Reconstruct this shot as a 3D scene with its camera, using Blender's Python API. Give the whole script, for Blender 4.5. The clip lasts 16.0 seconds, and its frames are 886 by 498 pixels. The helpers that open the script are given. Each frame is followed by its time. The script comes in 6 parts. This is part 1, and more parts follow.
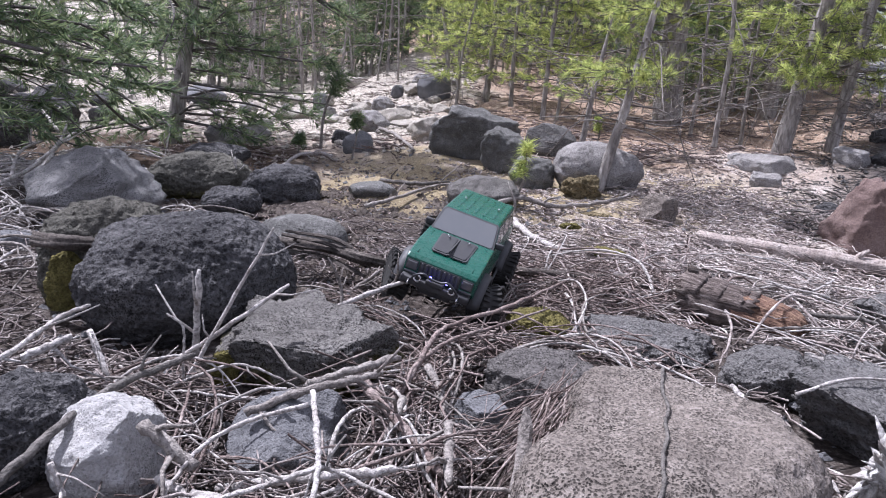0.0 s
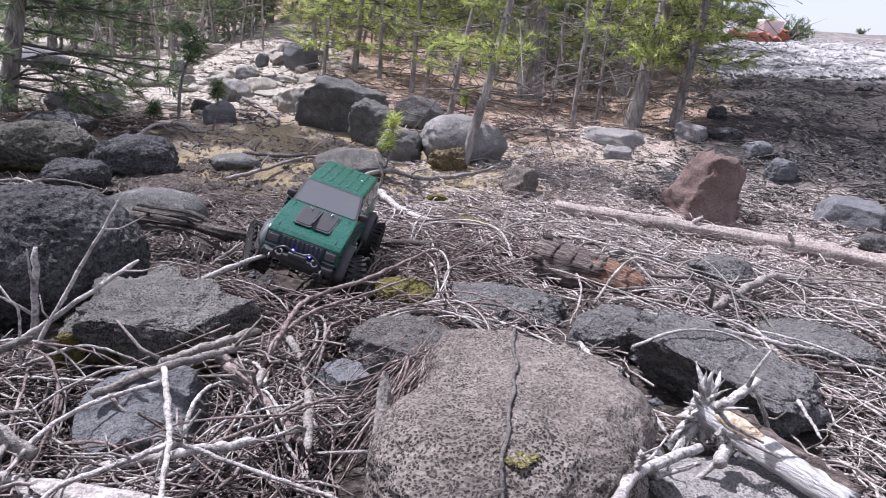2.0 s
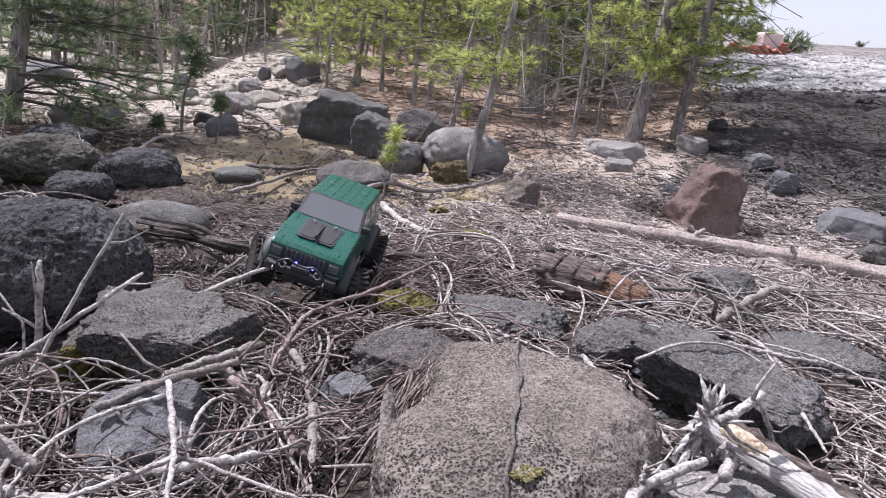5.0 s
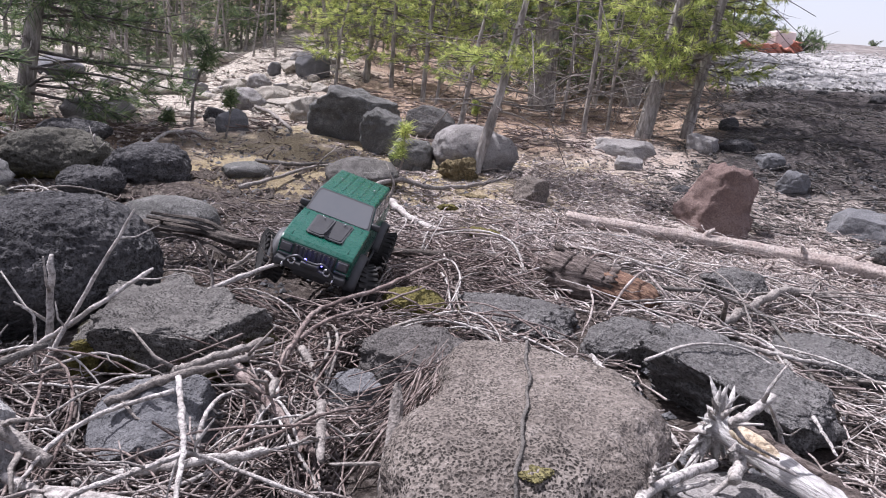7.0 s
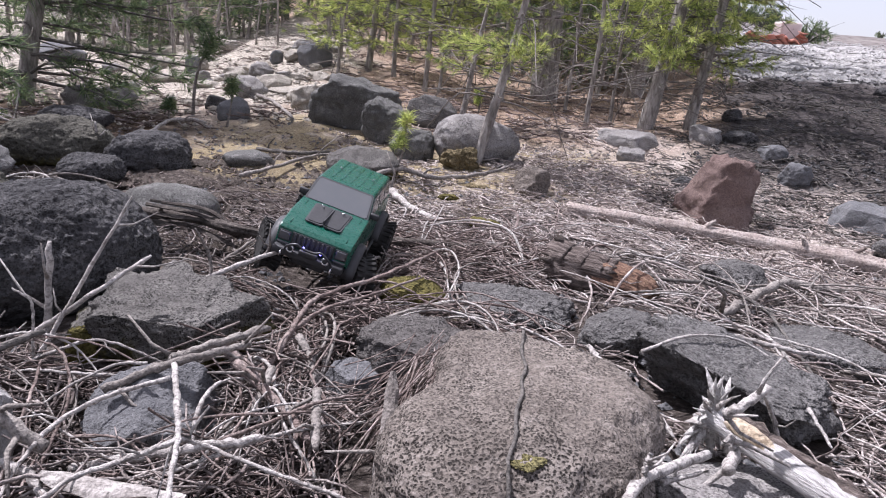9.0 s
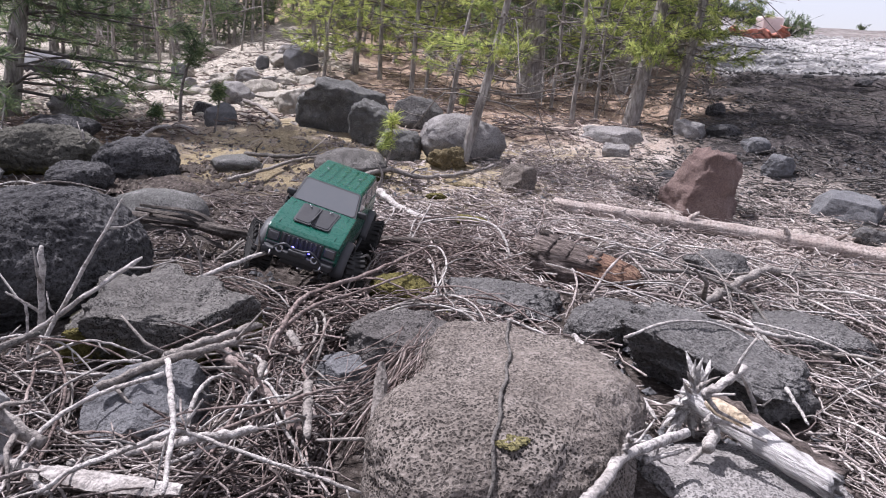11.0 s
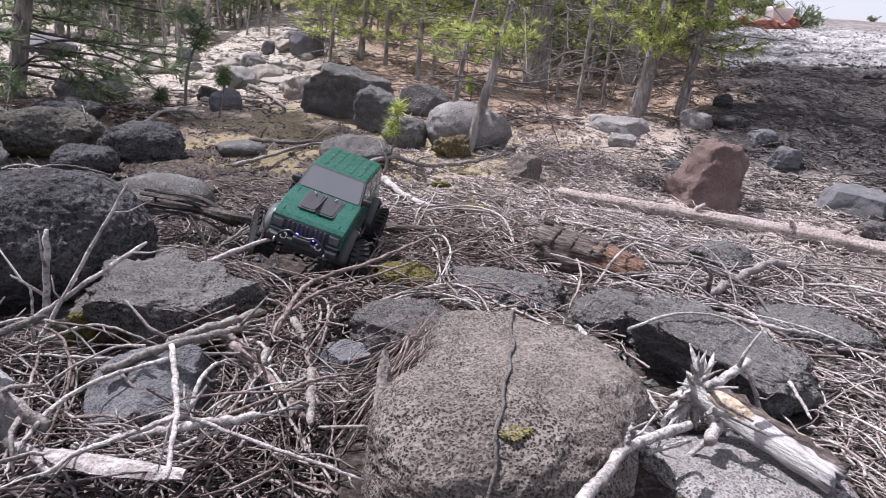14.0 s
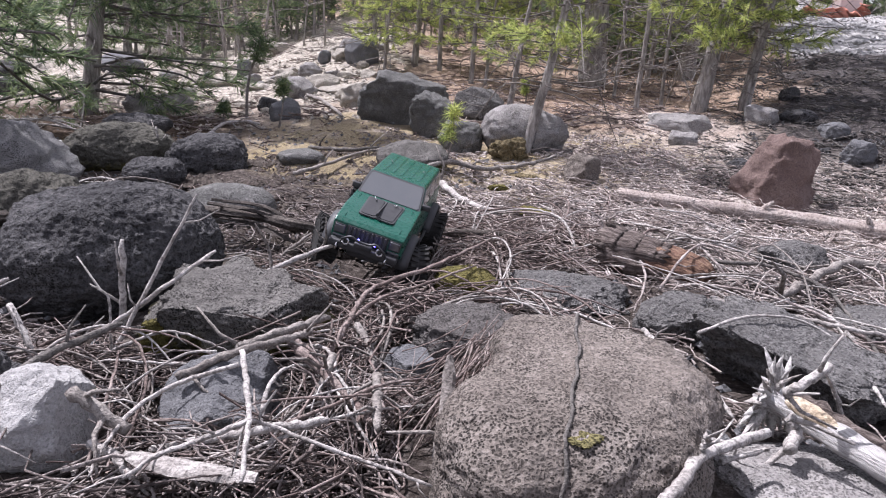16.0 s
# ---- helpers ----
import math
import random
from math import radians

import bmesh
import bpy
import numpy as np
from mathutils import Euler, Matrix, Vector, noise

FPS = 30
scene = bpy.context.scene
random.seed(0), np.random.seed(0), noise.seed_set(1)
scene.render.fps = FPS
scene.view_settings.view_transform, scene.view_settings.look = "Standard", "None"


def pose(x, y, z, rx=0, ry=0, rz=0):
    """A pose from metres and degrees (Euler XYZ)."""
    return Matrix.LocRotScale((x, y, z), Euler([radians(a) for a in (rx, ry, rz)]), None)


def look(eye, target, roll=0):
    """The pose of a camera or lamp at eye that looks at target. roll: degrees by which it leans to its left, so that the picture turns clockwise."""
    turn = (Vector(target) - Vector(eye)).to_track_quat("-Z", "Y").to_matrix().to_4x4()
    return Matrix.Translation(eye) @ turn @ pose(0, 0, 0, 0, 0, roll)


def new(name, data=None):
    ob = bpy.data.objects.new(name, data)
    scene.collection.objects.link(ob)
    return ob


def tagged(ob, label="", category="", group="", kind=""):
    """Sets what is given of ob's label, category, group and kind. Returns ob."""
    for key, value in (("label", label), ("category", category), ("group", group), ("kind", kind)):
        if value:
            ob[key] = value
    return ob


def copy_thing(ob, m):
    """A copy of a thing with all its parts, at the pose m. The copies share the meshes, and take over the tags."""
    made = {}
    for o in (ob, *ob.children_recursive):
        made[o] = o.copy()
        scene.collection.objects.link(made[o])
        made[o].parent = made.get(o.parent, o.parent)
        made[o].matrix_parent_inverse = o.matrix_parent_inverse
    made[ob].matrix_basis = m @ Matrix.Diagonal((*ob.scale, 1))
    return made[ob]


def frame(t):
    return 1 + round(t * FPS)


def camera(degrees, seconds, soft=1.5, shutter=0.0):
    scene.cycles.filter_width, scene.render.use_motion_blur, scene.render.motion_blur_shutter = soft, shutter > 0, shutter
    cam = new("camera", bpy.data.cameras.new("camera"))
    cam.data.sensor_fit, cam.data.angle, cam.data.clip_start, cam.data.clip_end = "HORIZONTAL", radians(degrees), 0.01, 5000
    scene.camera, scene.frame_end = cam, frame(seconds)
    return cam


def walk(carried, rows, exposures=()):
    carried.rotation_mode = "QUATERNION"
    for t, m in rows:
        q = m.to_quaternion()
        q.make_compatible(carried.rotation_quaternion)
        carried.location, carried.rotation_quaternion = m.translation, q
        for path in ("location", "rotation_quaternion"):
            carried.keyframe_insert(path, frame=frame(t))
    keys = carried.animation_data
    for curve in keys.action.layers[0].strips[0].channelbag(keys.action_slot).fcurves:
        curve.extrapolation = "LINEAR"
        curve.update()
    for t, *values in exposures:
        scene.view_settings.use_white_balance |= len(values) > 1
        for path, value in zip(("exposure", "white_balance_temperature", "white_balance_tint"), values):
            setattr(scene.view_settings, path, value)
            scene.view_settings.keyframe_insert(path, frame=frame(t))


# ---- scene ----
cam = camera(66.6, 16.0, soft=1.05)
PATH = [
    (0, (-0.0400, 0.0470, 0.5987), (-0.3735, 1.9554, 0.1019), 3.40),
    (0.5, (-0.0399, 0.0480, 0.5976), (-0.3560, 1.9510, 0.0700), 3.85),
    (1, (-0.0330, 0.0438, 0.5983), (-0.2680, 1.9596, 0.0742), 4.15),
    (1.5, (-0.0222, 0.0386, 0.5991), (-0.1122, 1.9633, 0.0630), 4.69),
    (2, (-0.0102, 0.0322, 0.5981), (0.0292, 1.9560, 0.0526), 5.09),
    (2.5, (-0.0103, 0.0292, 0.5984), (0.0195, 1.9577, 0.0692), 4.37),
    (3, (-0.0133, 0.0293, 0.5982), (0.0292, 1.9598, 0.0772), 4.49),
    (3.5, (-0.0144, 0.0295, 0.6002), (0.0219, 1.9614, 0.0840), 4.98),
    (6, (-0.0143, 0.0315, 0.6000), (0.0128, 1.9647, 0.0884), 4.96),
    (6.5, (-0.0173, 0.0336, 0.6007), (-0.0050, 1.9652, 0.0824), 5.12),
    (7, (-0.0184, 0.0327, 0.6018), (-0.0068, 1.9630, 0.0787), 5.42),
    (7.5, (-0.0183, 0.0335, 0.5997), (0.0086, 1.9612, 0.0674), 5.36),
    (8, (-0.0193, 0.0346, 0.6006), (-0.0085, 1.9631, 0.0705), 5.52),
    (8.2, (-0.0174, 0.0347, 0.6017), (-0.0016, 1.9567, 0.0491), 6.04),
    (10.3, (0.0002, 0.0059, 0.5986), (-0.0076, 1.9314, 0.0578), 5.18),
    (10.5, (0.0021, -0.0003, 0.5971), (0.0322, 1.9263, 0.0610), 4.37),
    (11, (0.0032, 0.0007, 0.5971), (0.0346, 1.9248, 0.0521), 4.47),
    (11.5, (0.0011, 0.0018, 0.5979), (0.0280, 1.9300, 0.0675), 4.66),
    (12, (0.0002, 0.0028, 0.5978), (0.0143, 1.9294, 0.0610), 4.53),
    (12.5, (0.0021, 0.0019, 0.5989), (0.0275, 1.9265, 0.0556), 4.56),
    (13, (0.0020, 0.0010, 0.6000), (0.0308, 1.9228, 0.0470), 4.77),
    (13.5, (-0.0009, 0.0062, 0.6015), (0.0033, 1.9174, 0.0122), 5.73),
    (14, (0.0012, 0.0038, 0.5978), (0.0250, 1.9178, 0.0180), 5.17),
    (14.5, (0.0000, 0.0000, 0.6000), (0.0000, 1.9273, 0.0655), 4.00),
    (15, (-0.0050, -0.0040, 0.5981), (-0.0580, 1.9148, 0.0367), 2.29),
    (15.5, (-0.0059, -0.0011, 0.5968), (-0.0859, 1.9092, 0.0099), 2.13),
    (16, (-0.0107, 0.0081, 0.5969), (-0.1512, 1.9168, 0.0163), 2.88),
]
walk(cam, [(t, look(eye, target, roll)) for t, eye, target, roll in PATH],
     [(0.0, 0.84, 5650.0, 19.5), (2.5, 0.78, 5780.0, 19.5), (6.0, 0.71, 5930.0, 19.5), (13.0, 0.69, 5930.0, 19.5), (16.0, 0.74, 5930.0, 19.5)])

# ---- world, sun, exposure ----
SUN = Vector((-0.40, 0.24, 0.885)).normalized()
world = bpy.data.worlds.new("sky")
scene.world = world
world.use_nodes = True
sky = world.node_tree.nodes.new("ShaderNodeTexSky")
sky.sky_type, sky.sun_disc = "NISHITA", False
sky.sun_elevation, sky.sun_rotation = math.asin(SUN.z), math.atan2(SUN.x, SUN.y)
sky.dust_density, sky.air_density = 2.5, 1.0
world.node_tree.nodes["Background"].inputs[1].default_value = 0.090
veil = world.node_tree.nodes.new("ShaderNodeMix")  # thin high cloud over the whole sky
veil.data_type = "RGBA"
veil.inputs[0].default_value = 0.5
veil.inputs[7].default_value = (8.4, 8.0, 7.9, 1)
world.node_tree.links.new(sky.outputs[0], veil.inputs[6])
world.node_tree.links.new(veil.outputs[2], world.node_tree.nodes["Background"].inputs[0])
sun_data = bpy.data.lights.new("sun", "SUN")
sun_data.energy, sun_data.angle, sun_data.color = 5.0, radians(0.6), (1.0, 0.96, 0.91)
sun = new("sun", sun_data)
sun.matrix_world = look((0, 0, 12), Vector((0, 0, 12)) - SUN)


# ---- materials ----
class Paint:
    """Short-hand to build a node material."""

    def __init__(self, name, rough=0.8, metal=0.0, spec=0.3):
        self.m = bpy.data.materials.new(name)
        self.m.use_nodes = True
        self.t = self.m.node_tree
        self.b = self.t.nodes["Principled BSDF"]
        self.b.inputs["Roughness"].default_value = rough
        self.b.inputs["Metallic"].default_value = metal
        self.b.inputs["Specular IOR Level"].default_value = spec
        self.co = self.t.nodes.new("ShaderNodeTexCoord").outputs["Object"]

    def node(self, kind, **kw):
        n = self.t.nodes.new(kind)
        for k, v in kw.items():
            n.inputs[k].default_value = v
        return n

    def link(self, a, b):
        self.t.links.new(a, b)

    def scaled(self, sx, sy, sz):
        n = self.node("ShaderNodeMapping")
        n.inputs["Scale"].default_value = (sx, sy, sz)
        self.link(self.co, n.inputs["Vector"])
        return n.outputs[0]

    def noise(self, scale, detail=5.0, rough=0.6, co=None):
        n = self.node("ShaderNodeTexNoise", Scale=scale, Detail=detail, Roughness=rough)
        self.link(co or self.co, n.inputs["Vector"])
        return n.outputs["Fac"]

    def cells(self, scale, co=None, randomness=1.0):
        n = self.node("ShaderNodeTexVoronoi", Scale=scale, Randomness=randomness)
        self.link(co or self.co, n.inputs["Vector"])
        return n.outputs["Distance"]

    def ramp(self, fac, *stops):
        n = self.t.nodes.new("ShaderNodeValToRGB")
        e = n.color_ramp.elements
        while len(e) < len(stops):
            e.new(0.5)
        for i, (p, c) in enumerate(stops):
            e[i].position = p
            e[i].color = (*c, 1) if len(c) == 3 else c
        self.link(fac, n.inputs[0])
        return n.outputs[0]

    def grey(self, fac, a, b, lo=0.0, hi=1.0):
        n = self.node("ShaderNodeMapRange")
        for i, v in enumerate((a, b, lo, hi), 1):
            n.inputs[i].default_value = v
        self.link(fac, n.inputs[0])
        return n.outputs[0]

    def mix(self, fac, a, b, blend="MIX"):
        n = self.t.nodes.new("ShaderNodeMix")
        n.data_type, n.blend_type = "RGBA", blend
        for s, v in ((n.inputs[0], fac), (n.inputs[6], a), (n.inputs[7], b)):
            if isinstance(v, (int, float)):
                s.default_value = v
            elif isinstance(v, tuple):
                s.default_value = (*v, 1)
            else:
                self.link(v, s)
        return n.outputs[2]

    def math(self, op, a, b):
        n = self.t.nodes.new("ShaderNodeMath")
        n.operation = op
        for s, v in ((n.inputs[0], a), (n.inputs[1], b)):
            if isinstance(v, (int, float)):
                s.default_value = v
            else:
                self.link(v, s)
        return n.outputs[0]

    def axis(self, which):
        n = self.t.nodes.new("ShaderNodeSeparateXYZ")
        self.link(self.co, n.inputs[0])
        return n.outputs[which]

    def color(self, c):
        if isinstance(c, tuple):
            self.b.inputs["Base Color"].default_value = (*c, 1)
        else:
            self.link(c, self.b.inputs["Base Color"])
        return self

    def rough(self, r):
        self.link(r, self.b.inputs["Roughness"])
        return self

    def bump(self, height, strength=0.5, dist=0.01, prior=None):
        n = self.node("ShaderNodeBump", Strength=strength, Distance=dist)
        self.link(height, n.inputs["Height"])
        if prior is not None:
            self.link(prior, n.inputs["Normal"])
        self.link(n.outputs[0], self.b.inputs["Normal"])
        return n.outputs[0]


MAT = {}


def rock_material(name, dark, mid, light, pits, moss=0.0, lumps=0.0):
    p = Paint(name, 0.92, 0, 0.2)
    big, fine = p.noise(5.0, 6), p.noise(150.0, 6, 0.8)
    base = p.ramp(p.math("ADD", p.math("MULTIPLY", big, 0.45), p.math("MULTIPLY", fine, 0.55)), (0.34, dark), (0.5, mid), (0.66, light))
    # gas pores: round dark dots, here close, there sparse
    warp = p.t.nodes.new("ShaderNodeVectorMath")
    warp.operation = "ADD"
    shift = p.node("ShaderNodeTexNoise", Scale=90.0)
    p.link(p.co, shift.inputs["Vector"])
    small = p.t.nodes.new("ShaderNodeVectorMath")
    small.operation = "SCALE"
    small.inputs["Scale"].default_value = 0.008
    p.link(shift.outputs["Color"], small.inputs[0])
    p.link(p.co, warp.inputs[0])
    p.link(small.outputs[0], warp.inputs[1])
    dots = p.grey(p.cells(230.0, warp.outputs[0]), 0.28, 0.52, 1.0, 0.0)
    wide = p.grey(p.cells(90.0, warp.outputs[0]), 0.16, 0.32, 1.0, 0.0)
    holes = p.math("MAXIMUM", dots, p.math("MULTIPLY", wide, 0.45))
    where = p.grey(p.noise(9.0, 5, 0.7), 0.36, 0.62, 0.25, 1.0)
    holes = p.math("MULTIPLY", p.math("MULTIPLY", holes, where), pits)
    col = p.mix(holes, base, tuple(0.14 * c for c in dark))
    if lumps:
        craters = p.math("MULTIPLY", p.grey(p.cells(62.0, warp.outputs[0]), 0.18, 0.42, 1.0, 0.0), p.grey(p.noise(14.0, 4, 0.7), 0.38, 0.55))
        col = p.mix(p.math("MULTIPLY", craters, 0.75), col, tuple(0.3 * c for c in dark))
        col = p.mix(p.math("MULTIPLY", p.grey(p.noise(34.0, 5, 0.7), 0.54, 0.68, 0.0, 0.45), p.math("SUBTRACT", 1.0, craters)), col, light)
    # pale crust
    col = p.mix(p.grey(p.noise(22.0, 7, 0.75), 0.56, 0.66, 0.0, 0.45), col, light)
    if moss:
        low = p.grey(p.axis(2), 0.01, 0.13, 1.0, 0.0)
        grown = p.grey(p.math("MULTIPLY", p.noise(9.0, 6, 0.7), low), 0.44 - 0.22 * moss, 0.56 - 0.22 * moss)
        col = p.mix(grown, col, p.ramp(p.noise(70.0, 5, 0.7), (0.3, (0.03, 0.03, 0.014)), (0.7, (0.14, 0.122, 0.045))))
    p.color(col)
    b = p.bump(p.noise(16.0, 8, 0.7), 0.8, 0.022)
    if lumps:
        b = p.bump(p.math("ADD", p.noise(48.0, 4, 0.6), p.math("MULTIPLY", p.cells(60.0, warp.outputs[0]), 0.7)), lumps, 0.016, b)
    p.bump(p.math("SUBTRACT", p.math("MULTIPLY", p.noise(280.0, 3), 0.4), holes), 0.85, 0.005, b)
    MAT[name] = p.m


rock_material("rock_pale", (0.084, 0.071, 0.062), (0.178, 0.153, 0.134), (0.335, 0.297, 0.266), 0.9)
rock_material("rock_grey", (0.07, 0.067, 0.065), (0.14, 0.134, 0.13), (0.25, 0.24, 0.232), 0.8, 0, 0.55)
rock_material("rock_mid", (0.058, 0.053, 0.05), (0.115, 0.106, 0.10), (0.21, 0.195, 0.185), 0.8)
rock_material("rock_moss", (0.065, 0.061, 0.056), (0.13, 0.122, 0.114), (0.24, 0.228, 0.212), 0.9, 0.5)
rock_material("rock_dark", (0.04, 0.039, 0.041), (0.08, 0.078, 0.08), (0.175, 0.17, 0.168), 0.8, 0, 0.9)
rock_material("rock_moss_dark", (0.05, 0.047, 0.04), (0.10, 0.095, 0.08), (0.18, 0.17, 0.14), 0.6, 0.7, 0.7)
rock_material("rock_brown", (0.06, 0.05, 0.042), (0.12, 0.10, 0.085), (0.2, 0.175, 0.15), 0.6)
rock_material("moss", (0.05, 0.045, 0.016), (0.14, 0.122, 0.04), (0.27, 0.235, 0.085), 0.5, 0, 0.8)
rock_material("moss_dry", (0.07, 0.055, 0.03), (0.17, 0.135, 0.075), (0.32, 0.26, 0.15), 0.7, 0, 0.8)
rock_material("rock_tan", (0.19, 0.172, 0.147), (0.36, 0.33, 0.285), (0.54, 0.50, 0.44), 0.6)
rock_material("rock_light", (0.11, 0.108, 0.106), (0.20, 0.196, 0.192), (0.32, 0.312, 0.305), 0.9)
rock_material("lichen", (0.09, 0.08, 0.04), (0.17, 0.15, 0.065), (0.28, 0.25, 0.12), 0.9)
rock_material("rock_smooth", (0.06, 0.06, 0.057), (0.14, 0.137, 0.13), (0.30, 0.292, 0.28), 0.7)
rock_material("rock_chalk", (0.15, 0.14, 0.135), (0.27, 0.255, 0.245), (0.42, 0.40, 0.385), 0.8)
rock_material("rock_white", (0.24, 0.235, 0.23), (0.38, 0.37, 0.36), (0.52, 0.51, 0.50), 0.3)
rock_material("rock_slate", (0.085, 0.085, 0.09), (0.145, 0.145, 0.15), (0.24, 0.235, 0.235), 0.4)
rock_material("rock_red", (0.095, 0.066, 0.06), (0.18, 0.128, 0.114), (0.31, 0.24, 0.215), 0.45)


def wood_material(name, dark, mid, light, length=True):
    p = Paint(name, 0.85, 0, 0.25)
    geo = p.t.nodes.new("ShaderNodeNewGeometry")
    tone = p.grey(geo.outputs["Random Per Island"], 0, 1, 0.0, 0.35)
    n = p.noise(18.0, 6, 0.65)
    col = p.ramp(p.math("ADD", p.math("MULTIPLY", n, 0.75), tone), (0.3, dark), (0.52, mid), (0.78, light))
    streak = p.noise(120.0, 4, 0.7)
    col = p.mix(p.grey(streak, 0.36, 0.56, 0.7, 0.0), col, tuple(0.4 * c for c in dark))
    col = p.mix(p.grey(p.noise(42.0, 6, 0.75), 0.56, 0.68, 0.0, 0.45), col, dark)
    p.color(col)
    p.bump(p.math("ADD", p.noise(48.0, 6, 0.75), p.noise(200.0, 3)), 0.8, 0.006)
    MAT[name] = p.m


wood_material("wood_pale", (0.16, 0.14, 0.128), (0.40, 0.37, 0.345), (0.66, 0.63, 0.60))
wood_material("wood_grey", (0.12, 0.105, 0.095), (0.24, 0.215, 0.195), (0.38, 0.35, 0.32))
wood_material("wood_brown", (0.07, 0.051, 0.045), (0.19, 0.145, 0.13), (0.42, 0.355, 0.325))
wood_material("wood_dark", (0.05, 0.045, 0.042), (0.12, 0.11, 0.10), (0.22, 0.20, 0.185))
wood_material("wood_old", (0.03, 0.025, 0.022), (0.085, 0.072, 0.063), (0.19, 0.165, 0.145))
wood_material("wood_log", (0.15, 0.115, 0.10), (0.34, 0.285, 0.255), (0.52, 0.47, 0.43))
wood_material("wood_red", (0.08, 0.042, 0.03), (0.19, 0.10, 0.07), (0.33, 0.21, 0.16))
wood_material("wood_char", (0.035, 0.028, 0.025), (0.085, 0.068, 0.058), (0.17, 0.145, 0.125))
wood_material("litter_pale", (0.12, 0.094, 0.086), (0.345, 0.292, 0.268), (0.65, 0.60, 0.565))
wood_material("litter_far", (0.15, 0.118, 0.105), (0.40, 0.34, 0.31), (0.68, 0.62, 0.58))
wood_material("litter", (0.05, 0.039, 0.035), (0.17, 0.138, 0.128), (0.50, 0.45, 0.42))


def bark_material():
    p = Paint("bark", 0.9, 0, 0.15)
    col = p.ramp(p.noise(9.0, 7, 0.7, p.scaled(4, 4, 1)), (0.32, (0.09, 0.08, 0.072)), (0.5, (0.27, 0.247, 0.228)), (0.68, (0.48, 0.455, 0.425)))
    p.color(col)
    p.bump(p.noise(26.0, 6, 0.7, p.scaled(2.5, 2.5, 0.8)), 0.9, 0.012)
    MAT["bark"] = p.m


bark_material()


def needle_material(name, a, b, c):
    p = Paint(name, 0.6, 0, 0.3)
    geo = p.t.nodes.new("ShaderNodeNewGeometry")
    tone = p.math("ADD", p.math("MULTIPLY", geo.outputs["Random Per Island"], 0.25), p.math("MULTIPLY", p.noise(9.0, 3, 0.6), 0.75))
    p.color(p.ramp(tone, (0.34, a), (0.48, b), (0.64, c)))
    glow = p.t.nodes.new("ShaderNodeBsdfTranslucent")
    p.link(p.b.inputs["Base Color"].links[0].from_socket, glow.inputs["Color"])
    both = p.t.nodes.new("ShaderNodeMixShader")
    both.inputs[0].default_value = 0.5
    p.link(p.b.outputs[0], both.inputs[1])
    p.link(glow.outputs[0], both.inputs[2])
    p.link(both.outputs[0], p.t.nodes["Material Output"].inputs["Surface"])
    MAT[name] = p.m


needle_material("needles", (0.11, 0.15, 0.05), (0.35, 0.42, 0.12), (0.66, 0.68, 0.24))
needle_material("needles_deep", (0.05, 0.08, 0.045), (0.12, 0.17, 0.085), (0.26, 0.31, 0.15))


def ground_material():
    p = Paint("ground", 0.95, 0, 0.15)
    x, y = p.axis(0), p.axis(1)
    grit = p.noise(55.0, 8, 0.75)
    soil = p.ramp(grit, (0.34, (0.02, 0.016, 0.014)), (0.52, (0.075, 0.061, 0.053)), (0.70, (0.25, 0.22, 0.20)))
    needles = p.ramp(p.noise(70.0, 8, 0.8), (0.34, (0.06, 0.037, 0.026)), (0.5, (0.265, 0.188, 0.135)), (0.66, (0.56, 0.46, 0.37)))
    sand = p.ramp(p.noise(30.0, 8, 0.7), (0.36, (0.13, 0.112, 0.092)), (0.52, (0.36, 0.322, 0.272)), (0.68, (0.60, 0.56, 0.49)))
    gravel = p.ramp(p.noise(5.0, 8, 0.85), (0.38, (0.12, 0.115, 0.11)), (0.6, (0.50, 0.485, 0.47)))
    # dark tone that paints tree shade onto the bank
    bank_shade = p.ramp(p.noise(40.0, 8, 0.75), (0.32, (0.016, 0.014, 0.014)), (0.52, (0.06, 0.052, 0.05)), (0.70, (0.17, 0.152, 0.145)))
    straw = p.ramp(p.noise(90.0, 6, 0.8), (0.3, (0.10, 0.075, 0.035)), (0.5, (0.25, 0.20, 0.115)), (0.68, (0.50, 0.42, 0.27)))
    wob = p.grey(p.noise(1.6, 5), 0.3, 0.7, -0.6, 0.6)
    away = p.math("SQRT", p.math("ADD", p.math("MULTIPLY", x, x), p.math("MULTIPLY", y, y)), 0)
    tan = p.ramp(p.noise(65.0, 8, 0.8), (0.34, (0.10, 0.083, 0.072)), (0.5, (0.39, 0.338, 0.298)), (0.66, (0.66, 0.60, 0.55)))
    soil = p.mix(p.grey(p.math("ADD", p.math("ADD", away, p.math("MULTIPLY", x, 0.5)), p.math("MULTIPLY", wob, 0.6)), 2.65, 3.4), soil, tan)
    # needle litter under the wood
    wood = p.grey(p.math("ADD", p.math("ADD", y, p.math("MULTIPLY", wob, 1.3)), p.math("MULTIPLY", p.math("ABSOLUTE", x, 0), -0.1)), 3.9, 4.9)
    col = p.mix(wood, soil, needles)
    # dry grass round the boulders
    gx, gy = p.math("ADD", x, 0.5), p.math("SUBTRACT", y, 3.75)
    gx = p.math("MULTIPLY", gx, 0.6)
    ring = p.math("ADD", p.math("MULTIPLY", gx, gx), p.math("MULTIPLY", gy, gy))
    col = p.mix(p.math("MULTIPLY", p.grey(p.math("ADD", ring, p.math("MULTIPLY", wob, 0.9)), 0.2, 1.2, 0.9, 0.0), p.grey(p.noise(6.0, 4), 0.30, 0.48)), col, straw)
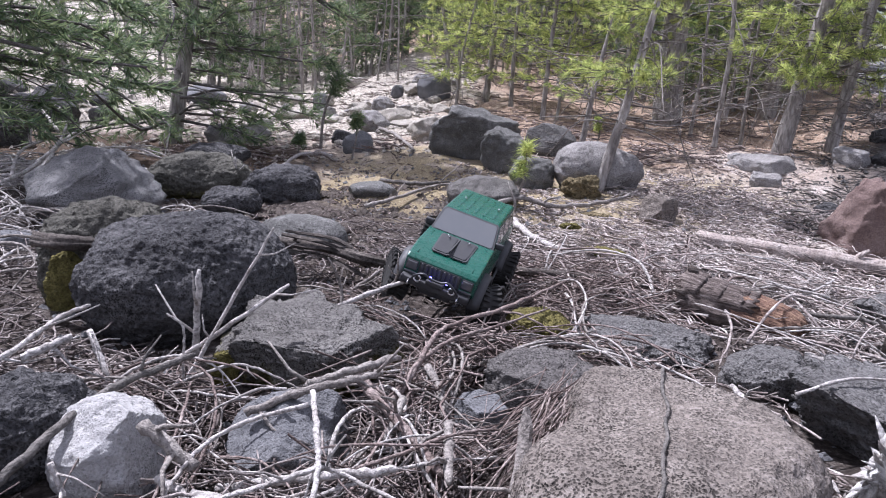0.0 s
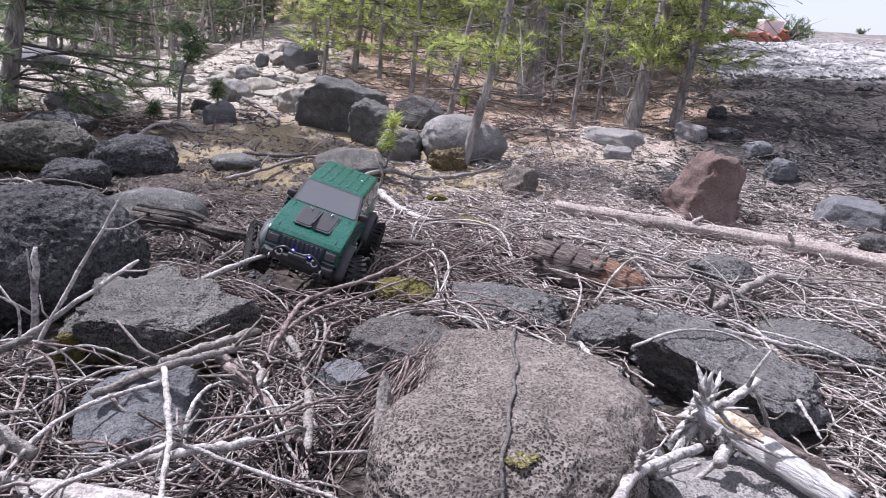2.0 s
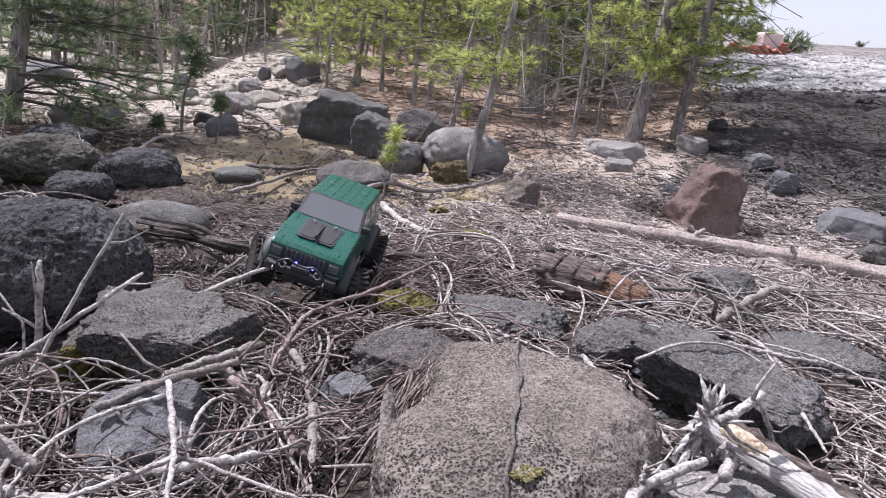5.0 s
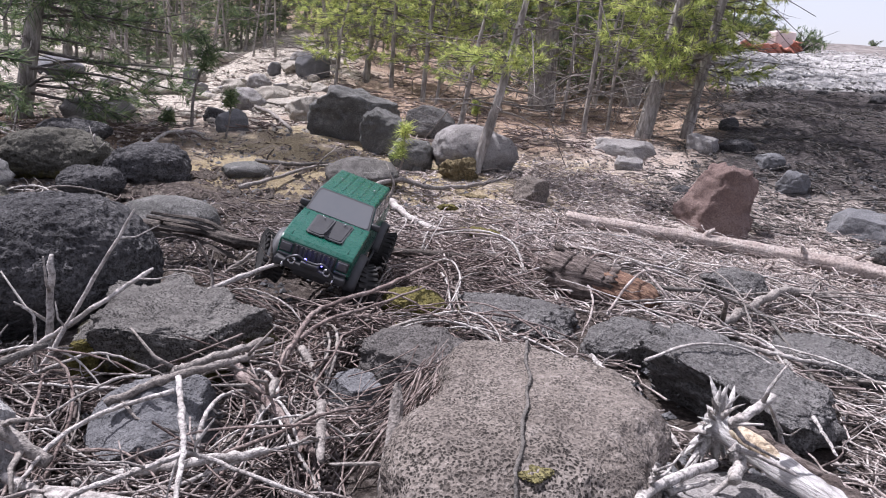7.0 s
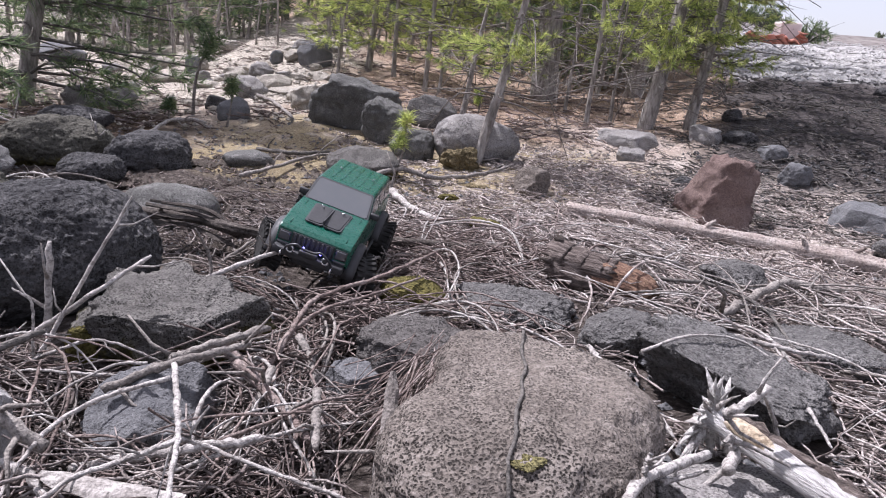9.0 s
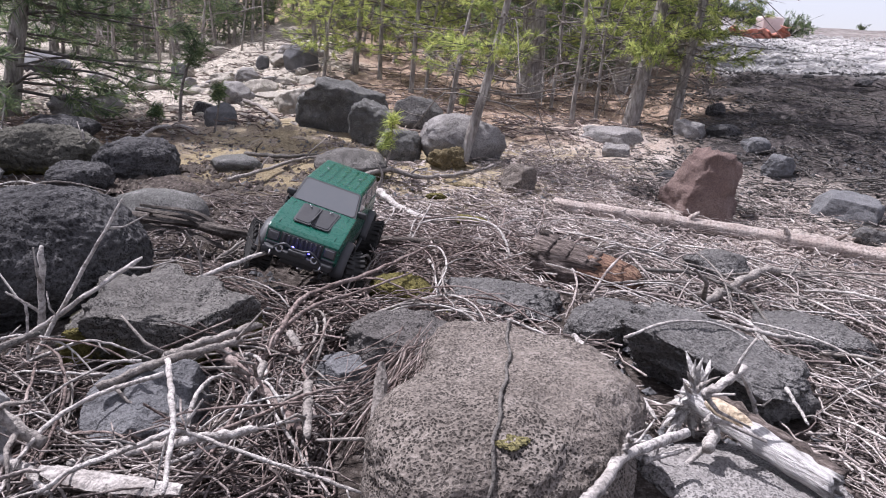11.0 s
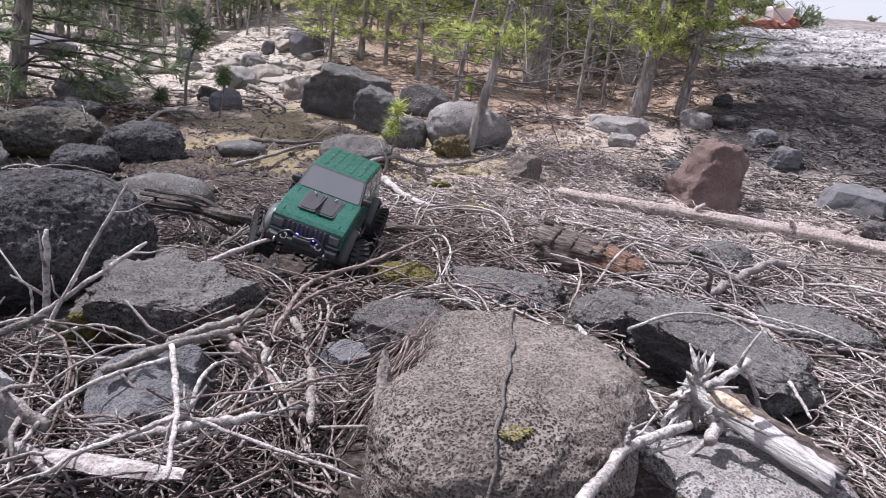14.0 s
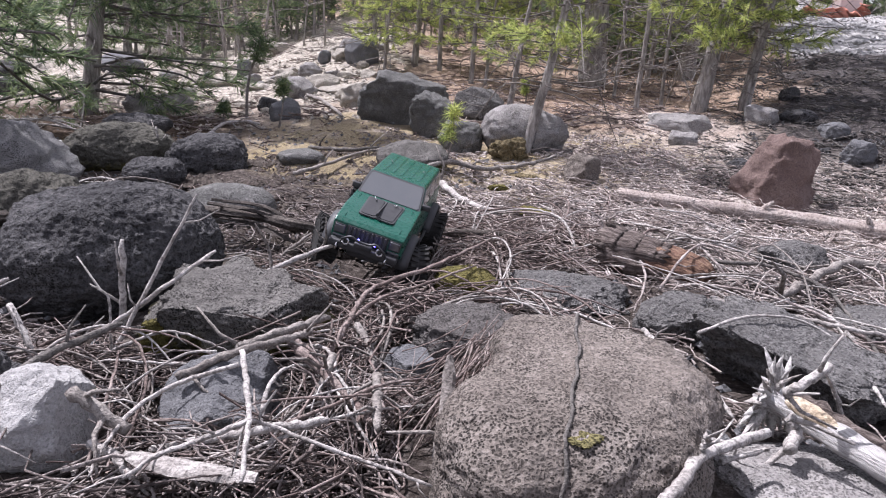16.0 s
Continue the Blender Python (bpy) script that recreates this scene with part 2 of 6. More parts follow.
    # sand on the open flat
    flat = p.grey(p.math("ADD", p.math("ADD", p.math("MULTIPLY", x, -1.0), p.math("MULTIPLY", y, -0.12)), p.math("MULTIPLY", wob, 0.8)), -0.1, 0.6)
    flat = p.math("MULTIPLY", p.math("MULTIPLY", flat, p.grey(p.math("ADD", y, wob), 4.4, 5.4)), p.grey(p.math("ADD", p.math("ADD", y, p.math("MULTIPLY", x, 1.4)), p.math("MULTIPLY", wob, 2.0)), 7.5, 9.5, 1.0, 0.0))
    col = p.mix(flat, col, sand)
    # dark humus under the nearest pine, the tree's shade painted in with it
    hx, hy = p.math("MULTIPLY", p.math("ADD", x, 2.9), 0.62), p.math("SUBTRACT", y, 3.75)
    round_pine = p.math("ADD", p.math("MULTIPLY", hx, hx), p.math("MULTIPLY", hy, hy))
    shaded_humus = p.ramp(p.noise(60.0, 8, 0.8), (0.34, (0.02, 0.014, 0.01)), (0.52, (0.075, 0.052, 0.036)), (0.70, (0.20, 0.15, 0.105)))
    col = p.mix(p.grey(p.math("ADD", round_pine, p.math("MULTIPLY", wob, 0.6)), 0.7, 1.1, 1.0, 0.0), col, shaded_humus)
    # bank darkened in its colour for the pines' shade, with pale gravel above
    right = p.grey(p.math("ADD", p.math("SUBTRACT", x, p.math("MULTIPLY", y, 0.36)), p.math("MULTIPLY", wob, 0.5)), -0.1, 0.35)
    col = p.mix(p.math("MULTIPLY", right, p.grey(p.math("ADD", away, wob), 3.5, 4.3)), col, bank_shade)
    col = p.mix(p.math("MULTIPLY", right, p.grey(p.math("ADD", away, p.math("MULTIPLY", wob, 0.5)), 7.5, 7.9)), col, gravel)
    waste = p.ramp(p.noise(3.0, 8, 0.8), (0.36, (0.07, 0.06, 0.055)), (0.62, (0.26, 0.235, 0.22)))
    col = p.mix(p.math("MULTIPLY", right, p.grey(p.math("ADD", away, p.math("MULTIPLY", wob, 2.0)), 16.5, 19.0)), col, waste)
    # small moss patches
    mx, my = p.math("ADD", x, 0.02), p.math("SUBTRACT", y, 1.62)
    patch = p.math("ADD", p.math("MULTIPLY", mx, mx), p.math("MULTIPLY", my, my))
    col = p.mix(p.math("MULTIPLY", p.grey(patch, 0.006, 0.02, 1, 0), p.grey(p.noise(20.0), 0.4, 0.55)), col, (0.30, 0.27, 0.03))
    p.color(col)
    b = p.bump(p.noise(12.0, 6), 0.7, 0.03)
    p.bump(p.noise(70.0, 8, 0.8), 1.0, 0.012, b)
    MAT["ground"] = p.m


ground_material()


def plain(name, c, rough=0.5, metal=0.0, spec=0.5, wear=0.25, scale=40.0):
    p = Paint(name, rough, metal, spec)
    n = p.noise(scale, 6, 0.7)
    p.color(p.mix(p.grey(n, 0.35, 0.7, 0.0, wear), c, tuple(0.5 * v + 0.06 for v in c)))
    p.rough(p.grey(p.noise(scale * 2, 4), 0.3, 0.7, max(0.03, rough - 0.1), min(1, rough + 0.15)))
    MAT[name] = p.m
    return p


# ---- shape helpers ----
def finish(bm, name, material, parent=None, label="", smooth=True):
    me = bpy.data.meshes.new(name)
    bm.to_mesh(me)
    bm.free()
    me.materials.append(MAT[material])
    if smooth:
        me.shade_smooth()
    ob = new(name, me)
    if parent is not None:
        ob.parent = parent
    if label:
        tagged(ob, label)
    return ob


def part(name, bm, material, parent, label="", smooth=True):
    return finish(bm, name, material, parent, label, smooth)


def tube(bm, pts, radii, n=6, wild=0.0, seed=0, cap=True):
    """A bent, tapered stick through the points."""
    rng = random.Random(seed)
    pts = [Vector(p) for p in pts]
    rings = []
    for i, p in enumerate(pts):
        d = (pts[min(i + 1, len(pts) - 1)] - pts[max(i - 1, 0)]).normalized()
        u = d.cross(Vector((0.31, 0.22, 0.92)))
        if u.length < 0.05:
            u = d.cross(Vector((1, 0, 0)))
        u.normalize()
        v = d.cross(u)
        ring = []
        for k in range(n):
            a = 2 * math.pi * k / n
            r = radii[i] * (1 + wild * rng.uniform(-1, 1))
            ring.append(bm.verts.new(p + (u * math.cos(a) + v * math.sin(a)) * r))
        rings.append(ring)
    for a, b in zip(rings, rings[1:]):
        for k in range(n):
            bm.faces.new((a[k], a[(k + 1) % n], b[(k + 1) % n], b[k]))
    if cap:
        bm.faces.new(rings[0][::-1])
        bm.faces.new(rings[-1])


def weathered(bm, pts, radii, n, amp, seed, ragged=0.0):
    """A log with grooves along its grain; ragged: how far its ends splinter."""
    pts = [Vector(p) for p in pts]
    rings = []
    last = len(pts) - 1
    for i, p in enumerate(pts):
        d = (pts[min(i + 1, last)] - pts[max(i - 1, 0)]).normalized()
        u = d.cross(Vector((0.1, 0.2, 0.97))).normalized()
        v = d.cross(u)
        ring = []
        for k in range(n):
            a = 2 * math.pi * k / n
            q = Vector((math.cos(a) * 2.6 + seed, math.sin(a) * 2.6, i * 0.07))
            r = radii[i] * (1 + amp * noise.fractal(q, 0.7, 2.2, 4) + 0.35 * amp * noise.noise(Vector((k * 1.7, seed, i * 0.1))))
            slide = ragged * noise.noise(Vector((k * 0.8, seed + 3, 0))) * (1 if i == last else -1 if i == 0 else 0)
            ring.append(bm.verts.new(p + (u * math.cos(a) + v * math.sin(a)) * r + d * slide))
        rings.append(ring)
    for a, b in zip(rings, rings[1:]):
        for k in range(n):
            bm.faces.new((a[k], a[(k + 1) % n], b[(k + 1) % n], b[k]))
    for ring, at, s in ((rings[0], pts[0], 1), (rings[-1], pts[-1], -1)):
        mid = bm.verts.new(at)
        for k in range(n):
            bm.faces.new((ring[(k + 1) % n], ring[k], mid) if s > 0 else (ring[k], ring[(k + 1) % n], mid))


def smooth_line(pts, steps):
    """Points of a Catmull-Rom curve."""
    pts = [Vector(p) for p in pts]
    ext = [2 * pts[0] - pts[1]] + pts + [2 * pts[-1] - pts[-2]]
    out = []
    for i in range(1, len(ext) - 2):
        a, b, c, d = ext[i - 1:i + 3]
        for s in range(steps):
            t = s / steps
            out.append(0.5 * (2 * b + (c - a) * t + (2 * a - 5 * b + 4 * c - d) * t * t + (3 * b - a - 3 * c + d) * t ** 3))
    return out + [pts[-1]]


# ---- the ground ----
def ramp(a, b, v):
    u = min(1.0, max(0.0, (v - a) / (b - a)))
    return u * u * (3 - 2 * u)


def ground(x, y):
    """Height of the ground: a hollow that rises to the wood behind, to a bank on one side and lies flat on the other."""
    r = math.hypot(x, y)
    side = math.degrees(math.atan2(x, max(y, -0.2 * r)))
    right, left = ramp(9, 27, side), ramp(-9, -25, side)
    d = max(0.0, r - 2.6)
    e = min(d, 12.5)
    middle = 0.05 * e + 0.006 * e * e + 0.2 * min(max(0.0, d - 12.5), 40)
    b = max(0.0, r - 3.2)
    bank = 0.16 * min(b, 4.3) * ramp(0, 1.2, b) + 0.090 * min(max(0.0, b - 4.3), 22.5) - 0.16 * min(max(0.0, b - 30), 60)
    flat = 0.012 * min(d, 30) + 0.16 * min(max(0.0, d - 22), 40)
    z = middle * (1 - right) * (1 - left) + bank * right + flat * left
    z += 0.055 * math.exp(-((x + 0.52) / 0.20) ** 2 - ((y - 1.78) / 0.26) ** 2)
    z += 1.9 * right * math.exp(-((side - 16) / 3.6) ** 2) * ramp(13, 24, r) * (1 - ramp(40, 60, r))
    z += (0.02 * math.sin(3.1 * x + 1.7 * y) * math.sin(2.3 * y - 1.1 * x + 0.7) + 0.010 * math.sin(9 * x + 3) * math.sin(8 * y + 1)) * (1 + 0.25 * min(d, 8))
    return z


def build_ground():
    rings = [0.0] + [0.25 * 1.045 ** i for i in range(178)]
    turns = 200
    verts, faces = [(0, 0, ground(0, 0.01))], []
    for r in rings[1:]:
        for k in range(turns):
            a = 2 * math.pi * k / turns
            x, y = r * math.sin(a), r * math.cos(a)
            z = ground(x, y)
            if r < 14:
                z += 0.025 * noise.fractal(Vector((x * 5, y * 5, 0)), 0.8, 2.0, 4) * min(2.6, 0.4 + r * 0.3)
            verts.append((x, y, z))
    faces += [(0, 1 + (k + 1) % turns, 1 + k) for k in range(turns)]
    for i in range(len(rings) - 2):
        a, b = 1 + i * turns, 1 + (i + 1) * turns
        faces += [(a + k, a + (k + 1) % turns, b + (k + 1) % turns, b + k) for k in range(turns)]
    me = bpy.data.meshes.new("ground")
    me.from_pydata(verts, [], faces)
    me.materials.append(MAT["ground"])
    me.shade_smooth()
    me.update()
    ob = new("ground", me)
    bm = bmesh.new()
    bm.from_mesh(me)
    bmesh.ops.recalc_face_normals(bm, faces=bm.faces)
    bm.to_mesh(me)
    bm.free()
    return tagged(ob, "uneven forest ground of grit, needles and sand, bank shade painted in", "ground", kind="structure")


build_ground()

# ---- boulders and stones ----
ROCKS = [  # name, foot, size, turn, stone, seed, squareness, facets, roughness, label
    ("boulder", (0.130, 0.900, -0.010), (0.510, 0.550, 0.190), 0, "rock_pale", 3, 2.9, 0, 0.022, "pale pitted boulder with a broad rounded top"),
    ("boulder", (0.585, 1.235, -0.010), (0.350, 0.350, 0.150), 32, "rock_grey", 41, 5, 5, 0.075, "grey pitted angular slab lying tilted among sticks"),
    ("stone", (0.400, 1.450, 0.000), (0.165, 0.120, 0.085), 10, "rock_grey", 80, 3.0, 6, 0.05, "dark grey stone behind the tilted slab"),
    ("boulder", (-0.520, 1.262, -0.001), (0.421, 0.330, 0.128), 22, "rock_moss", 52, 3.4, 6, 0.085, "flat-topped grey boulder with moss on its foot"),
    ("boulder", (-0.881, 1.437, -0.003), (0.493, 0.419, 0.274), 31, "rock_dark", 17, 2.2, 1, 0.028, "large round dark porous lava boulder"),
    ("boulder", (-1.110, 1.479, 0.014), (0.337, 0.236, 0.259), 37, "rock_moss_dark", 18, 2.2, 1, 0.05, "dark lava boulder with yellow moss on its side"),
    ("boulder", (-1.830, 2.370, -0.018), (0.500, 0.400, 0.275), 38, "rock_light", 19, 2.2, 4, 0.05, "light grey pitted rounded boulder"),
    ("boulder", (-1.690, 2.900, -0.006), (0.480, 0.380, 0.205), 31, "rock_moss_dark", 20, 2.2, 1, 0.05, "dark porous lava boulder with brown moss"),
    ("boulder", (-1.270, 2.840, 0.008), (0.345, 0.290, 0.178), 25, "rock_dark", 21, 2.3, 1, 0.04, "round dark porous lava boulder"),
    ("boulder", (-1.365, 2.560, 0.004), (0.245, 0.200, 0.110), 20, "rock_dark", 81, 2.2, 1, 0.05, "small dark porous lava boulder between larger ones"),
    ("boulder", (-0.890, 2.150, -0.006), (0.300, 0.230, 0.128), 10, "rock_smooth", 22, 2.3, 2, 0.03, "smooth grey boulder behind the lava boulder"),
    ("boulder", (-2.076, 3.751, 0.027), (0.376, 0.301, 0.117), 29, "rock_dark", 23, 2.2, 1, 0.05, "flat dark boulder under the pine"),
    ("boulder", (-0.647, 0.821, -0.006), (0.166, 0.149, 0.135), 38, "rock_white", 24, 2.3, 5, 0.022, "whitish grey granite-like boulder"),
    ("boulder", (-0.791, 0.820, 0.003), (0.235, 0.188, 0.148), 44, "rock_dark", 25, 2.2, 1, 0.06, "dark porous lava boulder among sticks"),
    ("stone", (-0.428, 0.958, -0.007), (0.200, 0.160, 0.096), 24, "rock_slate", 26, 2.8, 7, 0.03, "bluish grey angular stone under branches"),
    ("stone", (-0.138, 1.124, -0.007), (0.108, 0.086, 0.063), 7, "rock_slate", 27, 3.2, 6, 0.03, "small grey squared stone in the sticks"),
    ("boulder", (-0.040, 1.262, -0.008), (0.235, 0.200, 0.100), 4, "rock_mid", 28, 2.6, 4, 0.06, "dark grey boulder against the pale boulder"),
    ("stone", (0.184, 1.594, -0.007), (0.310, 0.210, 0.070), -7, "rock_grey", 29, 2.6, 4, 0.10, "low brown mossy rock"),
    ("moss_cushion", (0.119, 3.184, 0.004), (0.160, 0.112, 0.026), 0, "moss_dry", 57, 2.2, 2, 0.16, "flat yellowish patch of moss in the litter"),
    ("moss_cushion", (0.124, 2.486, 0.004), (0.170, 0.119, 0.026), 10, "moss", 58, 2.2, 2, 0.16, "flat yellowish patch of moss in the litter"),
    ("moss_cushion", (0.004, 2.897, 0.004), (0.100, 0.070, 0.026), 20, "moss", 59, 2.2, 2, 0.16, "flat yellowish patch of moss in the litter"),
    ("moss_cushion", (-0.066, 1.600, 0.004), (0.165, 0.125, 0.066), 2, "moss", 53, 2.3, 2, 0.08, "yellow-green moss cushion beside the rocks"),
    ("moss_cushion", (-0.636, 1.140, 0.001), (0.057, 0.028, 0.076), 29, "moss", 54, 2.3, 2, 0.08, "mossy tuft at the foot of the slab"),
    ("moss_cushion", (-1.127, 1.344, 0.021), (0.111, 0.039, 0.149), 40, "moss", 55, 2.3, 2, 0.08, "yellow moss cushion on the lava boulder"),
    ("moss_cushion", (0.045, 3.480, 0.045), (0.215, 0.110, 0.115), 4, "moss_dry", 56, 2.3, 2, 0.20, "straw-brown moss cushion at the foot of a pale boulder"),
    ("stone", (0.448, 1.489, 0.004), (0.140, 0.112, 0.080), -17, "rock_grey", 30, 2.8, 5, 0.05, "grey stone beside the tilted slab"),
    ("boulder", (0.498, 0.876, -0.020), (0.338, 0.271, 0.050), -30, "rock_chalk", 31, 2.5, 4, 0.04, "grey rounded boulder in front of the broken log"),
    ("boulder", (-0.612, 4.239, 0.100), (0.574, 0.430, 0.335), 8, "rock_smooth", 32, 2.7, 5, 0.055, "large smooth dark grey boulder in a cluster"),
    ("boulder", (-0.411, 3.963, 0.082), (0.263, 0.224, 0.255), 6, "rock_smooth", 33, 2.4, 4, 0.055, "rounded grey boulder in a cluster"),
    ("boulder", (-0.164, 4.796, 0.114), (0.356, 0.303, 0.217), 2, "rock_grey", 34, 2.5, 4, 0.05, "grey pitted boulder in a cluster"),
    ("boulder", (0.125, 3.733, 0.064), (0.485, 0.339, 0.244), -2, "rock_chalk", 35, 2.4, 4, 0.05, "pale boulder with moss beside a leaning pine"),
    ("boulder", (-0.220, 3.709, 0.040), (0.251, 0.201, 0.171), 3, "rock_smooth", 36, 2.6, 4, 0.055, "small grey boulder in a cluster"),
    ("stone", (0.378, 3.078, 0.022), (0.166, 0.133, 0.132), -7, "rock_pale", 37, 2.8, 8, 0.05, "small angular grey stone"),
    ("boulder", (1.173, 2.983, -0.005), (0.345, 0.259, 0.313), -21, "rock_red", 38, 3.2, 8, 0.055, "reddish brown angular boulder standing upright"),
    ("boulder", (1.862, 3.007, 0.015), (0.291, 0.204, 0.132), -32, "rock_slate", 39, 3.4, 5, 0.03, "grey squared boulder on the bank"),
    ("stone", (1.758, 2.637, 0.007), (0.124, 0.099, 0.061), -34, "rock_grey", 40, 2.6, 5, 0.04, "small pale stone lying on the ground"),
    ("stone", (1.620, 4.463, 0.212), (0.213, 0.171, 0.114), -20, "rock_chalk", 42, 3.4, 6, 0.05, "pale stone at the foot of a pine"),
    ("stone", (1.141, 4.532, 0.135), (0.413, 0.330, 0.105), -14, "rock_chalk", 43, 3.4, 6, 0.05, "flat pale stone at the foot of a pine"),
    ("stone", (1.837, 4.451, 0.228), (0.220, 0.176, 0.093), -22, "rock_dark", 44, 2.6, 6, 0.05, "dark stone in the shade"),
    ("stone", (1.879, 4.049, 0.196), (0.174, 0.139, 0.088), -25, "rock_slate", 45, 2.6, 6, 0.05, "grey stone in the shade"),
    ("stone", (1.069, 4.105, 0.092), (0.171, 0.137, 0.085), -15, "rock_chalk", 46, 3.4, 6, 0.05, "small pale stone lying on the ground"),
    ("stone", (0.607, 2.221, 0.007), (0.138, 0.111, 0.033), -15, "rock_pale", 47, 2.5, 4, 0.04, "low pale stone in the litter"),
    ("stone", (0.883, 2.001, 0.012), (0.199, 0.159, 0.077), -24, "rock_grey", 48, 2.5, 5, 0.05, "low grey stone in the litter"),
    ("stone", (-0.924, 3.105, 0.031), (0.244, 0.195, 0.066), 17, "rock_smooth", 49, 2.5, 4, 0.04, "flat grey stone half sunk in the ground"),
    ("boulder", (-0.410, 3.190, 0.006), (0.350, 0.280, 0.145), 7, "rock_moss", 50, 2.4, 4, 0.05, "low mossy rock half sunk in the ground"),
    ("stone", (0.933, 1.515, -0.003), (0.285, 0.200, 0.059), -32, "rock_grey", 51, 2.5, 5, 0.05, "low grey rock under sticks"),
    ("stone", (-1.502, 7.264, 0.348), (0.365, 0.292, 0.280), 12, "rock_slate", 60, 2.8, 7, 0.05, "grey angular boulder at the wood's edge"),
    ("stone", (-2.992, 7.866, 0.145), (0.187, 0.149, 0.183), 21, "rock_slate", 61, 2.8, 7, 0.05, "small dark stone lying on the ground"),
    ("stone", (-1.971, 7.539, 0.343), (0.147, 0.118, 0.134), 15, "rock_slate", 62, 2.8, 7, 0.05, "small dark stone lying on the ground"),
    ("stone", (-1.418, 4.407, 0.062), (0.220, 0.176, 0.151), 18, "rock_slate", 63, 2.6, 6, 0.05, "bluish grey stone lying on the ground"),
    ("stone", (-1.581, 6.007, 0.180), (0.295, 0.236, 0.119), 15, "rock_tan", 64, 2.6, 6, 0.05, "pale stone lying on the ground"),
    ("stone", (-1.767, 5.965, 0.168), (0.255, 0.204, 0.084), 16, "rock_tan", 65, 2.6, 6, 0.05, "grey stone lying on the ground"),
    ("stone", (-3.256, 9.918, 0.375), (0.418, 0.334, 0.133), 18, "rock_tan", 66, 2.6, 6, 0.05, "pale stone lying on the ground"),
    ("stone", (-3.658, 8.638, 0.106), (0.353, 0.283, 0.122), 23, "rock_tan", 67, 2.6, 6, 0.05, "pale stone lying on the ground"),
    ("stone", (-1.669, 4.805, 0.080), (0.167, 0.134, 0.101), 19, "rock_dark", 68, 2.6, 6, 0.05, "dark stone lying on the ground"),
    ("stone", (-2.876, 6.815, 0.069), (0.448, 0.359, 0.108), 23, "rock_tan", 69, 2.6, 6, 0.05, "pale flat stone lying on the ground"),
    ("stone", (-2.228, 6.132, 0.096), (0.313, 0.250, 0.084), 20, "rock_tan", 70, 2.6, 6, 0.05, "pale flat stone lying on the ground"),
    ("stone", (-1.384, 5.716, 0.156), (0.353, 0.282, 0.062), 14, "rock_tan", 71, 2.6, 6, 0.05, "pale flat stone lying on the ground"),
    ("stone", (-1.466, 6.379, 0.257), (0.235, 0.188, 0.059), 13, "rock_tan", 72, 2.6, 6, 0.05, "pale flat stone lying on the ground"),
    ("stone", (-4.536, 7.870, 0.098), (0.592, 0.474, 0.224), 30, "rock_slate", 73, 2.6, 6, 0.05, "grey stone on the sand"),
    ("stone", (-5.762, 7.760, 0.038), (0.353, 0.283, 0.143), 37, "rock_dark", 74, 2.6, 6, 0.05, "dark stone on the sand"),
    ("stone", (-4.180, 5.553, 0.032), (0.229, 0.183, 0.127), 37, "rock_dark", 75, 2.6, 6, 0.05, "dark stone on the sand"),
    ("boulder", (-3.434, 3.630, 0.037), (0.309, 0.247, 0.273), 43, "rock_dark", 76, 2.6, 6, 0.05, "dark boulder in the shade"),
    ("boulder", (-3.750, 4.404, 0.048), (0.410, 0.328, 0.245), 40, "rock_dark", 77, 2.6, 6, 0.05, "dark boulder in the shade"),
    ("boulder", (-5.110, 6.162, 0.010), (0.535, 0.401, 0.289), 38, "rock_dark", 82, 2.6, 6, 0.05, "dark boulder in the shade of the pine"),
    ("boulder", (-4.842, 6.478, 0.010), (0.292, 0.219, 0.188), 38, "rock_dark", 83, 2.6, 6, 0.05, "dark boulder in the shade of the pine"),
    ("boulder", (-4.470, 4.991, 0.010), (0.276, 0.207, 0.260), 38, "rock_dark", 84, 2.6, 6, 0.05, "dark boulder in the shade of the pine"),
    ("boulder", (-7.094, 9.938, 0.010), (0.446, 0.335, 0.253), 38, "rock_dark", 85, 2.6, 6, 0.05, "dark boulder in the shade of the pine"),
    ("stone", (-6.492, 6.998, 0.122), (0.425, 0.340, 0.150), 43, "rock_dark", 78, 3, 6, 0.05, "dark flat stone on the sand"),
    ("stone", (-1.719, 1.798, -0.003), (0.158, 0.126, 0.062), 44, "rock_slate", 79, 2.4, 4, 0.03, "grey stone beside the mossy boulder"),
]
SOLID = []


# flat faces of the boulders that show them: the way each face looks and how far out it lies (x across, y away, z up)
NARROW = {41: 0.9, 52: 0.85}
PLAN = {3: (0.200, 0.207, 0.236, 0.248, 0.215, 0.145, 0.158, 0.232, 0.262, 0.242, 0.222, 0.204)}  # outline of the pale boulder from above, a radius every 30 degrees
